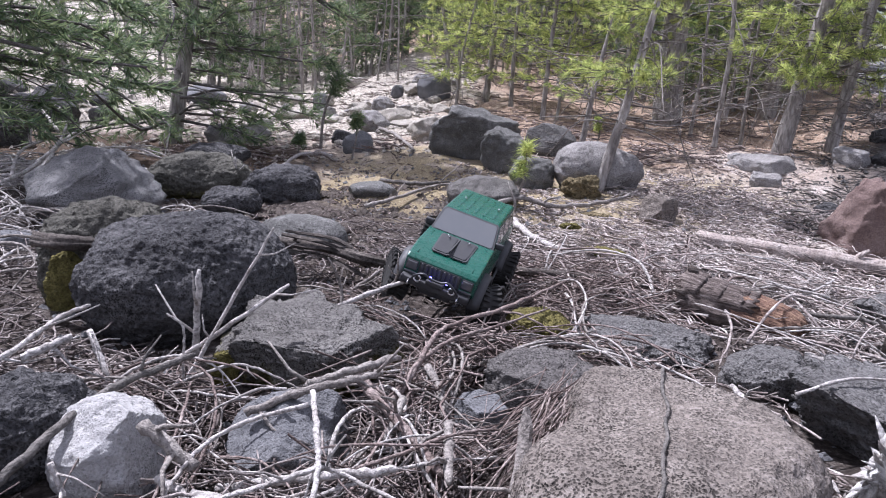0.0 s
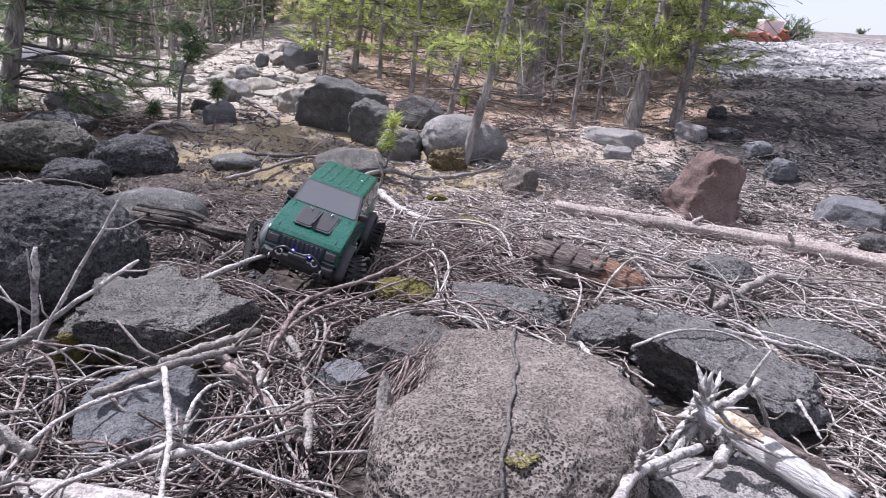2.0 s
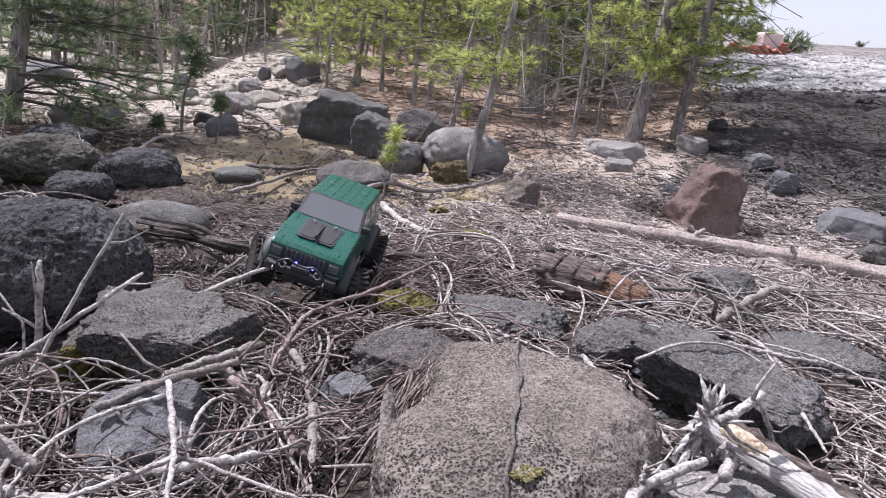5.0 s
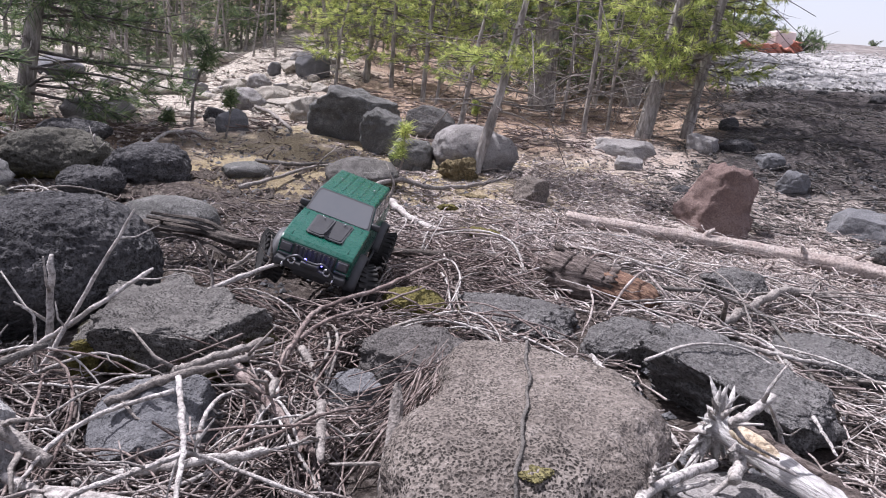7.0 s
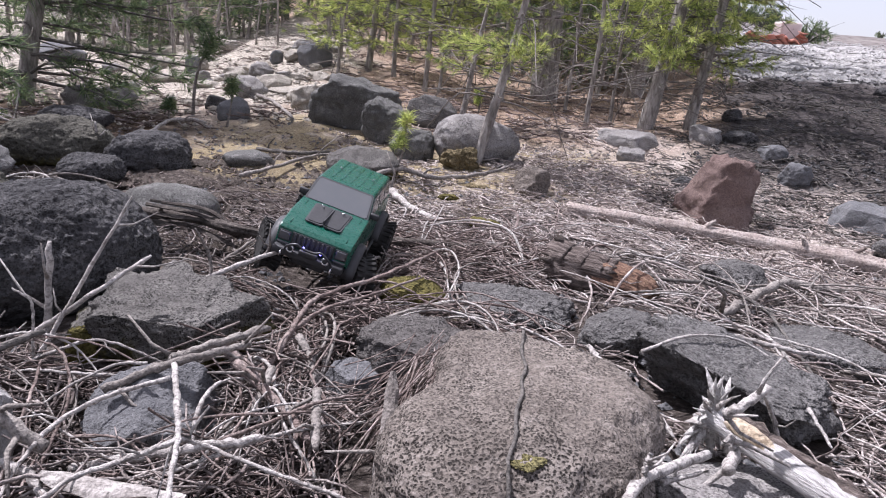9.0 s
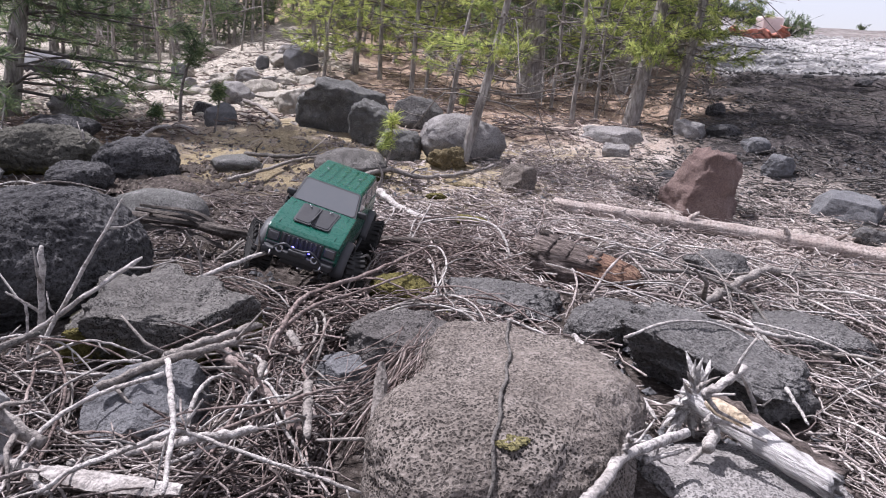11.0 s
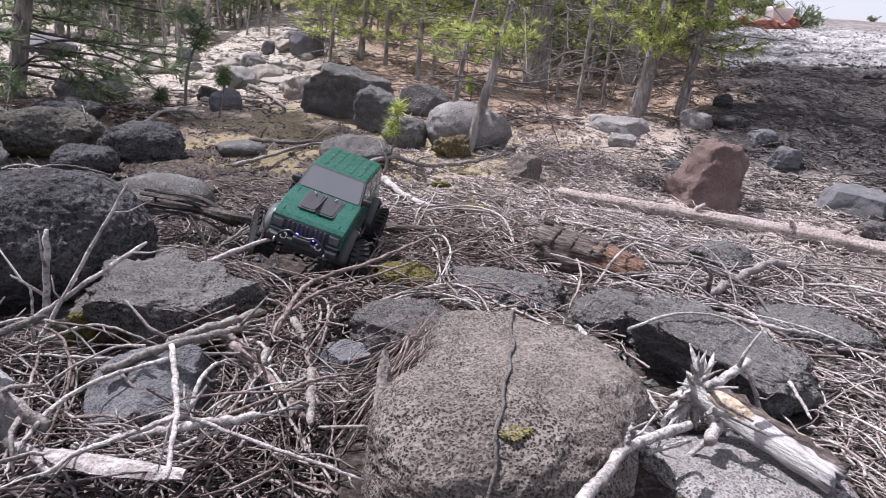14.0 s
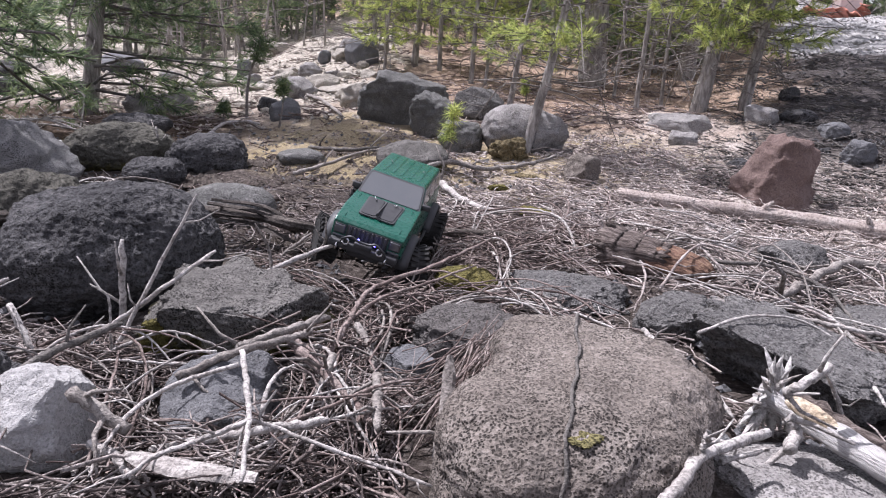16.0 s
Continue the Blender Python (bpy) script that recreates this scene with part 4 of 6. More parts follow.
# ---- single branches and logs ----
STICKS = [  # how it lies, wood, radius, taper, points, label
    ("up", "wood_pale", 0.0071, 0.90, ((-0.735, 1.197, 0.019), (-0.722, 1.205, 0.205)), "straight bleached stick standing on end"),
    ("up", "wood_pale", 0.0045, 0.60, ((-0.688, 1.084, 0.023), (-0.629, 1.119, 0.146), (-0.547, 1.162, 0.316)), "long bleached stick leaning upward"),
    ("lie", "wood_pale", 0.0054, 0.70, ((-0.759, 1.068, 0.036), (-0.683, 1.115, 0.082), (-0.594, 1.110, 0.152), (-0.529, 1.190, 0.202)), "bleached branch propped on a boulder"),
    ("up", "wood_pale", 0.0030, 0.60, ((-0.692, 1.089, 0.022), (-0.692, 1.089, 0.066), (-0.690, 1.090, 0.131), (-0.712, 1.076, 0.161)), "thin curved bleached twig"),
    ("lie", "wood_grey", 0.0070, 0.80, ((-0.493, 0.935, 0.070), (-0.435, 0.971, 0.092), (-0.367, 0.987, 0.116), (-0.320, 1.033, 0.116), (-0.307, 1.056, 0.115)), "knotted grey branch lying on the pile"),
    ("lie", "wood_pale", 0.0044, 0.70, ((-0.358, 0.872, 0.158), (-0.311, 0.766, 0.154), (-0.291, 0.718, 0.144), (-0.269, 0.631, 0.120)), "white forked branch lying on the pile"),
    ("lie", "wood_pale", 0.0038, 0.70, ((-0.291, 0.718, 0.144), (-0.345, 0.708, 0.119), (-0.399, 0.701, 0.096), (-0.425, 0.660, 0.087)), "white forked branch lying on the pile"),
    ("lie", "wood_pale", 0.0037, 0.60, ((-0.372, 0.892, 0.126), (-0.446, 0.847, 0.111), (-0.489, 0.807, 0.089), (-0.499, 0.750, 0.072), (-0.494, 0.697, 0.055)), "long arched bleached branch"),
    ("lie", "wood_pale", 0.0026, 0.60, ((-0.433, 0.955, 0.112), (-0.475, 0.942, 0.111), (-0.524, 0.910, 0.089), (-0.552, 0.884, 0.070)), "thin arched twig lying on the pile"),
    ("lie", "wood_pale", 0.0032, 0.70, ((-0.304, 0.750, 0.123), (-0.280, 0.770, 0.105), (-0.207, 0.756, 0.091), (-0.132, 0.750, 0.073), (-0.063, 0.734, 0.063)), "long bleached branch on the pile"),
    ("lie", "wood_pale", 0.0071, 0.80, ((-0.476, 0.814, 0.019), (-0.373, 0.822, 0.047), (-0.295, 0.810, 0.075), (-0.221, 0.835, 0.081)), "thick bleached branch lying on the pile"),
    ("lie", "wood_pale", 0.0067, 0.80, ((-0.539, 0.773, 0.050), (-0.489, 0.748, 0.052), (-0.450, 0.718, 0.043)), "short curved bleached branch"),
    ("lie", "wood_brown", 0.0084, 0.80, ((-0.321, 1.018, 0.096), (-0.235, 0.945, 0.075), (-0.165, 0.866, 0.063)), "brown weathered branch lying on the pile"),
    ("lie", "wood_grey", 0.0075, 0.80, ((-0.262, 1.025, 0.087), (-0.265, 0.929, 0.063)), "short weathered branch lying on the pile"),
    ("lie", "wood_grey", 0.0075, 0.90, ((-0.173, 0.947, 0.098), (-0.148, 0.817, 0.085)), "short weathered branch on end"),
    ("lie", "wood_grey", 0.0085, 0.80, ((-0.018, 0.905, 0.069), (-0.043, 0.800, 0.064)), "short weathered branch lying on the pile"),
    ("lie", "wood_brown", 0.0020, 0.60, ((-0.164, 0.860, 0.113), (-0.303, 0.837, 0.103), (-0.353, 0.802, 0.099)), "thin straight twig lying on the pile"),
    ("lie", "wood_brown", 0.0068, 0.50, ((-0.298, 1.077, 0.043), (-0.283, 1.137, 0.059), (-0.271, 1.238, 0.082), (-0.248, 1.338, 0.099), (-0.142, 1.478, 0.105), (-0.010, 1.710, 0.117)), "long straight weathered branch across the pile"),
    ("lie", "wood_brown", 0.0046, 0.50, ((-0.272, 1.219, 0.073), (-0.225, 1.277, 0.098), (-0.154, 1.366, 0.099), (-0.041, 1.563, 0.091)), "thin weathered branch across the pile"),
    ("lie", "wood_grey", 0.0044, 0.60, ((-0.510, 1.440, 0.074), (-0.521, 1.460, 0.125), (-0.535, 1.417, 0.195)), "thin grey twig sticking up"),
    ("lie", "wood_grey", 0.0040, 0.60, ((-0.438, 1.539, 0.093), (-0.405, 1.524, 0.131), (-0.396, 1.502, 0.190)), "thin grey twig sticking up"),
    ("lie", "wood_grey", 0.0046, 0.60, ((-0.504, 1.517, 0.096), (-0.444, 1.546, 0.146)), "thin grey twig lying on the pile"),
    ("lie", "wood_pale", 0.0055, 0.60, ((-0.501, 1.391, 0.095), (-0.381, 1.518, 0.128), (-0.244, 1.589, 0.121), (-0.178, 1.594, 0.102)), "arched weathered branch lying on the pile"),
    ("lie", "wood_grey", 0.0085, 0.80, ((-0.436, 1.051, 0.074), (-0.416, 1.050, 0.084), (-0.355, 1.077, 0.104), (-0.301, 1.157, 0.098)), "thick knotted grey branch"),
    ("lie", "wood_grey", 0.0079, 0.80, ((-0.255, 1.188, 0.074), (-0.221, 1.134, 0.056), (-0.197, 1.059, 0.045)), "grey weathered branch lying on the pile"),
    ("lie", "wood_brown", 0.0087, 0.80, ((-0.357, 1.074, 0.093), (-0.268, 1.021, 0.057)), "brown weathered branch lying on the pile"),
    ("log", "wood_log", 0.0320, 1.15, ((0.501, 2.795, 0.031), (0.948, 2.659, 0.025), (1.362, 2.519, 0.017), (1.634, 2.368, 0.014), (1.935, 2.152, 0.023)), "long bleached fallen pine log"),
    ("lie", "wood_grey", 0.0151, 0.60, ((1.216, 2.019, 0.017), (1.009, 1.924, 0.060), (0.848, 1.777, 0.053), (0.674, 1.596, 0.042)), "thick curved grey branch"),
    ("lie", "wood_dark", 0.0063, 0.50, ((0.508, 1.870, 0.065), (0.614, 1.780, 0.078), (0.730, 1.798, 0.071), (0.807, 1.719, 0.062), (0.842, 1.653, 0.047), (0.825, 1.504, 0.037), (0.795, 1.322, 0.028)), "long thin dark branch"),
    ("lie", "wood_pale", 0.0065, 0.70, ((0.505, 1.522, 0.063), (0.564, 1.476, 0.068), (0.588, 1.457, 0.065), (0.671, 1.442, 0.062), (0.750, 1.409, 0.059), (0.866, 1.400, 0.049)), "bleached crooked branch lying on the pile"),
    ("lie", "wood_pale", 0.0030, 0.60, ((0.375, 1.174, 0.118), (0.481, 1.243, 0.130), (0.612, 1.297, 0.109), (0.696, 1.231, 0.070), (0.706, 1.126, 0.049)), "arched bleached twig lying on the pile"),
    ("lie", "wood_pale", 0.0082, 0.80, ((0.437, 0.945, 0.126), (0.450, 0.931, 0.147), (0.497, 0.953, 0.175)), "thick bleached branch stub"),
    ("lie", "wood_pale", 0.0108, 0.90, ((0.451, 0.946, 0.087), (0.460, 0.933, 0.068), (0.441, 0.898, 0.060)), "thick bleached branch stub"),
    ("lie", "wood_pale", 0.0072, 1.10, ((0.384, 0.856, 0.110), (0.275, 0.767, 0.125), (0.218, 0.674, 0.140), (0.176, 0.606, 0.150), (0.159, 0.578, 0.150)), "bleached branch lying by the pale boulder"),
    ("lie", "wood_pale", 0.0055, 0.70, ((0.265, 0.759, 0.127), (0.270, 0.764, 0.140), (0.275, 0.771, 0.155)), "short branch stub on a bleached branch"),
    ("lie", "wood_pale", 0.0032, 0.80, ((0.635, 1.068, 0.090), (0.639, 0.987, 0.065)), "bleached stick lying on the pile"),
    ("lie", "wood_pale", 0.0040, 0.60, ((0.568, 1.020, 0.058), (0.546, 1.009, 0.099), (0.504, 0.976, 0.154)), "bleached twig sticking up"),
    ("lie", "wood_pale", 0.0058, 0.60, ((0.315, 1.329, 0.052), (0.335, 1.236, 0.051), (0.335, 1.133, 0.051), (0.349, 1.056, 0.061), (0.380, 1.048, 0.060), (0.391, 0.993, 0.053)), "crooked bleached twig beside the pale boulder"),
    ("lie", "wood_pale", 0.0038, 0.80, ((0.328, 0.848, 0.064), (0.391, 0.878, 0.067), (0.399, 0.874, 0.077)), "bleached stick lying on the pile"),
    ("drape", "wood_dark", 0.0029, 0.70, ((0.169, 1.248, 0.180), (0.144, 1.067, 0.180), (0.125, 0.906, 0.190), (0.101, 0.744, 0.195), (0.083, 0.650, 0.190), (0.064, 0.615, 0.170), (0.028, 0.578, 0.160)), "long thin grey stick lying over the pale boulder"),
    ("lie", "wood_dark", 0.0070, 0.80, ((-0.722, 0.654, 0.047), (-0.695, 0.681, 0.077), (-0.687, 0.762, 0.101), (-0.689, 0.906, 0.104), (-0.622, 1.013, 0.119)), "thick grey-barked branch lying on the pile"),
    ("lie", "wood_pale", 0.0053, 0.70, ((-0.891, 0.875, 0.119), (-0.884, 0.949, 0.138), (-0.875, 1.012, 0.155), (-0.841, 1.047, 0.171)), "bleached branch lying on the pile"),
    ("lie", "wood_pale", 0.0073, 0.80, ((-0.872, 0.918, 0.119), (-0.816, 0.967, 0.145)), "short bleached branch lying on the pile"),
    ("lie", "wood_pale", 0.0059, 0.80, ((-0.829, 1.024, 0.132), (-0.767, 0.985, 0.070)), "short bleached stick lying on the pile"),
    ("lie", "wood_grey", 0.0100, 0.90, ((-0.568, 0.788, 0.121), (-0.488, 0.781, 0.070)), "thick cut branch stub leaning on the white boulder"),
    ("lie", "wood_pale", 0.0043, 0.80, ((-0.643, 0.705, 0.096), (-0.622, 0.699, 0.055)), "short bleached stick lying on the pile"),
    ("lie", "wood_pale", 0.0098, 0.70, ((-2.204, 2.271, 0.085), (-2.291, 2.550, 0.112), (-2.444, 2.913, 0.181), (-2.652, 3.232, 0.237)), "crooked bleached branch lying on the pile"),
    ("lie", "wood_pale", 0.0105, 0.60, ((-2.703, 3.227, 0.195), (-3.122, 3.604, 0.283)), "bleached twig lying on the pile"),
    ("lie", "wood_pale", 0.0082, 0.60, ((-2.282, 2.441, 0.096), (-2.478, 2.716, 0.157), (-2.744, 3.195, 0.156)), "arched bleached twig lying on the pile"),
    ("lie", "wood_pale", 0.0089, 0.60, ((-2.357, 2.681, 0.089), (-2.629, 3.170, 0.155), (-2.911, 3.697, 0.176)), "bleached twig lying on the pile"),
    ("log", "wood_old", 0.0145, 0.90, ((-1.179, 1.308, 0.196), (-1.107, 1.319, 0.192), (-1.046, 1.473, 0.161), (-0.939, 1.716, 0.127), (-0.709, 1.800, 0.113), (-0.523, 1.730, 0.108), (-0.331, 1.888, 0.045)), "old split weathered log behind the lava boulder"),
    ("lie", "wood_old", 0.0142, 0.90, ((-0.256, 2.038, 0.040), (-0.078, 2.021, 0.043), (0.254, 2.006, 0.053)), "dark rotten branch on the litter"),
    ("lie", "wood_pale", 0.0147, 0.70, ((-0.245, 2.869, 0.018), (-0.126, 2.530, 0.031), (0.007, 2.344, 0.032)), "bleached branch in the litter"),
    ("lie", "wood_grey", 0.0123, 0.70, ((-0.397, 2.899, 0.039), (-0.246, 3.136, 0.074), (-0.086, 3.168, 0.047), (0.104, 3.290, 0.051), (0.311, 3.497, 0.084)), "crooked grey branch lying on the pile"),
    ("lie", "wood_grey", 0.0093, 0.70, ((-0.853, 2.735, 0.049), (-0.772, 2.822, 0.068), (-0.661, 3.350, 0.067), (-0.552, 3.378, 0.064)), "crooked grey branch lying on the pile"),
    ("lie", "wood_grey", 0.0160, 0.70, ((-1.653, 5.549, 0.160), (-1.380, 5.212, 0.135), (-0.988, 4.194, 0.138)), "grey stick on the ground"),
    ("lie", "wood_dark", 0.0116, 0.70, ((-0.981, 3.431, 0.053), (-0.762, 3.297, 0.073), (-0.625, 3.465, 0.070)), "dark stick on the ground"),
    ("lie", "wood_pale", 0.0111, 0.60, ((-1.698, 3.783, 0.021), (-1.680, 4.040, 0.071), (-1.583, 4.143, 0.078), (-1.502, 4.157, 0.065)), "arched twig lying on the pile"),
    ("up", "wood_pale", 0.0073, 0.60, ((-1.494, 2.857, 0.019), (-1.495, 2.856, 0.104), (-1.500, 2.854, 0.195)), "bleached twig standing between lava boulders"),
    ("up", "wood_pale", 0.0074, 0.60, ((-1.524, 2.922, 0.081), (-1.509, 2.930, 0.138)), "bleached twig lying on the pile"),
    ("up", "wood_grey", 0.0075, 0.60, ((-0.253, 2.953, 0.014), (-0.243, 2.954, 0.078), (-0.263, 2.952, 0.127)), "thin twig lying on the pile"),
]


def stick(how, wood, radius, taper, points, label, seed):
    rng = random.Random(seed)
    if how == "drape":
        points = [(x + rng.uniform(-1, 1) * 0.004, y, on_top(x, y) + radius * rng.uniform(0.5, 1.6)) for x, y, z in smooth_line(points, 3)]
    line = smooth_line(points, 7 if len(points) > 2 else 10)
    total = len(line) - 1
    radii = []
    for i, p in enumerate(line):
        s = i / total
        knot = 1 + (0.22 if rng.random() < 0.08 else 0) + 0.07 * rng.uniform(-1, 1)
        knot *= 0.6 if i == total and how != "log" else 1
        radii.append(radius * (1 + (taper - 1) * s) * knot)
        if 0 < i < total and how != "log":
            p += Vector((rng.uniform(-1, 1), rng.uniform(-1, 1), rng.uniform(-1, 1))) * radius * 0.26
    if sum((q - p).length for p, q in zip(line, line[1:])) < 16 * radius:
        radii = [radius * (1 + (taper - 1) * i / total) for i in range(total + 1)]
    bm = bmesh.new()
    if how != "log":
        tube(bm, line, radii, 8, 0.11, seed)
    else:
        weathered(bm, line, radii, 28, 0.5 if wood == "wood_old" else 0.16, seed, 0.03)
        for s, a in ((0.32, 0.4), (0.5, -0.3), (0.62, 0.5)):
            i = int(s * total)
            up = Vector((a, -0.3, 0.9))
            tube(bm, [line[i], line[i] + up * radius * 1.3, line[i] + up * radius * 2.1 + Vector((a, 0, 0)) * radius], [radius * 0.42, radius * 0.34, radius * 0.2], 7, 0.12, i)
    ob = tagged(finish(bm, "log" if how == "log" else "branch", wood), label, "log" if how == "log" else "branch")
    # broken-off side twigs
    if how != "log" and radius > 0.003:
        for _ in range(rng.randint(1, 3)):
            i = rng.randint(1, total - 1)
            d = (line[i] - line[i - 1]).normalized()
            side = d.cross(Vector((rng.uniform(-1, 1), rng.uniform(-1, 1), rng.uniform(-0.3, 1)))).normalized()
            length = rng.uniform(4, 12) * radius
            twig = bmesh.new()
            tube(twig, [line[i], line[i] + (side + d * 0.6) * length * 0.5, line[i] + (side + d * 1.1) * length], [radius * 0.5, radius * 0.38, radius * 0.2], 5, 0.1, seed)
            part("side_twig", twig, wood, ob)
    return ob


for number, row in enumerate(STICKS):
    stick(*row, number + 5)


def plank(points, width, thick, wood, label, seed):
    """A split flat piece of wood with ragged ends."""
    line = smooth_line(points, 8)
    bm, rings, last = bmesh.new(), [], len(points) * 8 - 8
    for i, p in enumerate(line):
        d = (line[min(i + 1, last)] - line[max(i - 1, 0)]).normalized()
        across = d.cross(Vector((0, 0, 1))).normalized()
        rise = across.cross(d)
        half = width * (0.5 + 0.12 * noise.noise(Vector((i * 0.35, seed, 0)))) * (0.45 + 0.55 * min(1, 5 * min(i, last - i) / last))
        rings.append([bm.verts.new(p + across * half * u + rise * thick * (v + 0.35 * noise.noise(Vector((i * 0.5, u * 3, seed)))) + d * (0.016 * noise.noise(Vector((u * 4, seed, 5))) if i in (0, last) else 0))
                      for u, v in ((-1, 0), (-0.5, 0.6), (0, 0.75), (0.5, 0.55), (1, 0), (0.5, -0.5), (-0.5, -0.5))])
    for a, b in zip(rings, rings[1:]):
        for k in range(7):
            bm.faces.new((a[k], a[(k + 1) % 7], b[(k + 1) % 7], b[k]))
    bm.faces.new(rings[0][::-1])
    bm.faces.new(rings[-1])
    bmesh.ops.recalc_face_normals(bm, faces=bm.faces)
    return tagged(finish(bm, "wood_plank", wood, None, "", False), label, "plank")


plank(((-0.470, 0.742, 0.060), (-0.380, 0.722, 0.062), (-0.285, 0.722, 0.058)), 0.036, 0.008, "wood_pale", "broad split bleached plank lying on the pile", 4)
plank(((-0.060, 0.930, 0.150), (-0.058, 0.880, 0.100), (-0.066, 0.815, 0.045)), 0.020, 0.007, "wood_grey", "upright splintered pale plank of wood", 9)
for k, (dx, dz, r) in enumerate(((0.00, 0.030, 0.020), (0.03, 0.012, 0.024), (-0.02, -0.005, 0.026), (0.02, 0.045, 0.014))):
    plank(((-0.800 + dx, 1.770 - dx, 0.115 + dz), (-0.660 + dx, 1.770, 0.100 + dz), (-0.540, 1.735 + dx, 0.070 + dz * 0.6)), r, 0.007, "wood_old", "dark split shard of weathered wood", 20 + k)


# ---- litter of sticks ----
def sticks_mesh(name, verts, faces, wood):
    me = bpy.data.meshes.new(name)
    me.from_pydata(verts, [], faces)
    me.materials.append(MAT[wood])
    me.shade_smooth()
    return new(name, me)


def litter(name, zone, count, lengths, thick, lift, wood, seed, label, tilt=0.15, singles=0):
    """Sticks strewn over a zone; the first few are pieces of their own, the rest is one mesh."""
    rng = random.Random(seed)
    root = tagged(new(name), label, "stick pile") if singles else None
    rest_verts, rest_faces = [], []
    made = 0
    while made < count:
        x, y = zone(rng)
        if blocked(x, y, -0.02):
            continue
        made += 1
        length, r = rng.uniform(*lengths) * (0.5 + rng.random()), rng.uniform(*thick)
        a = rng.uniform(0, math.pi)
        if any(blocked(x + math.cos(a) * s * length, y + math.sin(a) * s * length, 0.02) for s in (-0.55, -0.25, 0.25, 0.55)):
            made -= 0 if rng.random() < 0.5 else 1
            continue
        z = ground(x, y) + lift * rng.random() ** 1.6 + r
        climb = rng.uniform(-tilt, tilt)
        bend, wave = rng.uniform(-0.6, 0.6), rng.uniform(0, 6.28)
        n, seg = 4, 6 if length > 0.12 else 3 if length > 0.055 else 1
        apart = made <= singles and length > 0.1
        bm_verts, bm_faces = ([], []) if apart else (rest_verts, rest_faces)
        base = len(bm_verts)
        for i in range(seg + 1):
            s = i / seg - 0.5
            aa = a + bend * s * 2 + 0.22 * math.sin(wave + s * 7)
            px, py = x + math.cos(aa) * s * length, y + math.sin(aa) * s * length
            pz = z + climb * s * length + (0.3 * bend * s * s + 0.03 * math.sin(wave * 2 + s * 9)) * length
            floor = ground(px, py) + r * 0.5
            pz = max(pz, floor)
            rr = r * (1.1 - 0.5 * (s + 0.5)) * rng.uniform(0.85, 1.15)
            for k in range(n):
                b = 2 * math.pi * k / n + 0.6
                bm_verts.append((px - math.sin(aa) * math.cos(b) * rr, py + math.cos(aa) * math.cos(b) * rr, pz + math.sin(b) * rr))
        for i in range(seg):
            for k in range(n):
                p, q = base + i * n, base + (i + 1) * n
                bm_faces.append((p + k, p + (k + 1) % n, q + (k + 1) % n, q + k))
        bm_faces.append(tuple(base + k for k in range(n)))
        bm_faces.append(tuple(base + seg * n + k for k in range(n)))
        if apart:
            sticks_mesh("stick", bm_verts, bm_faces, wood).parent = root
    rest = sticks_mesh("tangle" if singles else name, rest_verts, rest_faces, wood)
    if singles:
        rest.parent = root
        return tagged(rest, kind="stuff")
    return tagged(rest, label, "sticks", kind="stuff")


def disc(cx, cy, rx, ry):
    def pick(rng):
        while True:
            u, v = rng.uniform(-1, 1), rng.uniform(-1, 1)
            if u * u + v * v < 1:
                return cx + u * rx, cy + v * ry
    return pick


def fan(r0, r1, a0, a1):
    def pick(rng):
        r, a = r0 + (r1 - r0) * rng.random() ** 1.3, radians(rng.uniform(a0, a1))
        return r * math.sin(a), r * math.cos(a)
    return pick


litter("stick_pile", disc(-0.20, 1.42, 0.36, 0.34), 1200, (0.07, 0.34), (0.0009, 0.0030), 0.085, "wood_brown", 11, "tangled pile of thin dry brown sticks", 0.35, 260)
litter("stick_pile", disc(-0.05, 1.85, 0.40, 0.40), 900, (0.07, 0.32), (0.0009, 0.0030), 0.05, "wood_brown", 17, "tangled pile of thin dry brown sticks", 0.25, 260)
litter("stick_pile", disc(-0.25, 0.98, 0.50, 0.24), 500, (0.07, 0.34), (0.0009, 0.0030), 0.06, "litter", 12, "tangled pile of thin dry bleached sticks", 0.3, 220)
litter("stick_pile", disc(-0.25, 1.00, 0.50, 0.26), 600, (0.06, 0.26), (0.0008, 0.0024), 0.05, "wood_brown", 24, "tangled pile of thin dry brown sticks", 0.45, 60)
litter("stick_litter", fan(0.85, 3.9, 4, 43), 4000, (0.03, 0.24), (0.0009, 0.0030), 0.04, "litter_pale", 13, "litter of bleached sticks and bark on the ground", 0.2, 280)
litter("stick_litter", fan(0.85, 2.6, -50, 4), 2200, (0.03, 0.24), (0.0009, 0.0030), 0.04, "litter", 14, "litter of bleached sticks and bark on the ground", 0.2)
litter("stick_litter", fan(2.0, 4.2, -6, 30), 3000, (0.02, 0.16), (0.0012, 0.0038), 0.03, "litter_far", 15, "thin litter of dry sticks on the ground", 0.15)
litter("stick_litter", fan(4.5, 11, -33, 15), 1500, (0.1, 0.4), (0.003, 0.006), 0.03, "wood_brown", 16, "thin litter of dry sticks on the ground", 0.1)
litter("bark_chips", fan(0.8, 2.4, -48, 44), 6000, (0.010, 0.04), (0.0015, 0.0045), 0.012, "litter", 18, "small chips of bark and twigs", 0.4)
litter("bark_chips", fan(2.0, 5.0, -34, -8), 2200, (0.012, 0.05), (0.0015, 0.004), 0.008, "wood_brown", 20, "small chips of bark and twigs", 0.5)
litter("bark_chips", fan(2.2, 3.7, -8, 36), 5000, (0.012, 0.045), (0.002, 0.006), 0.010, "litter_far", 19, "small pale chips of bark and twigs", 0.5)
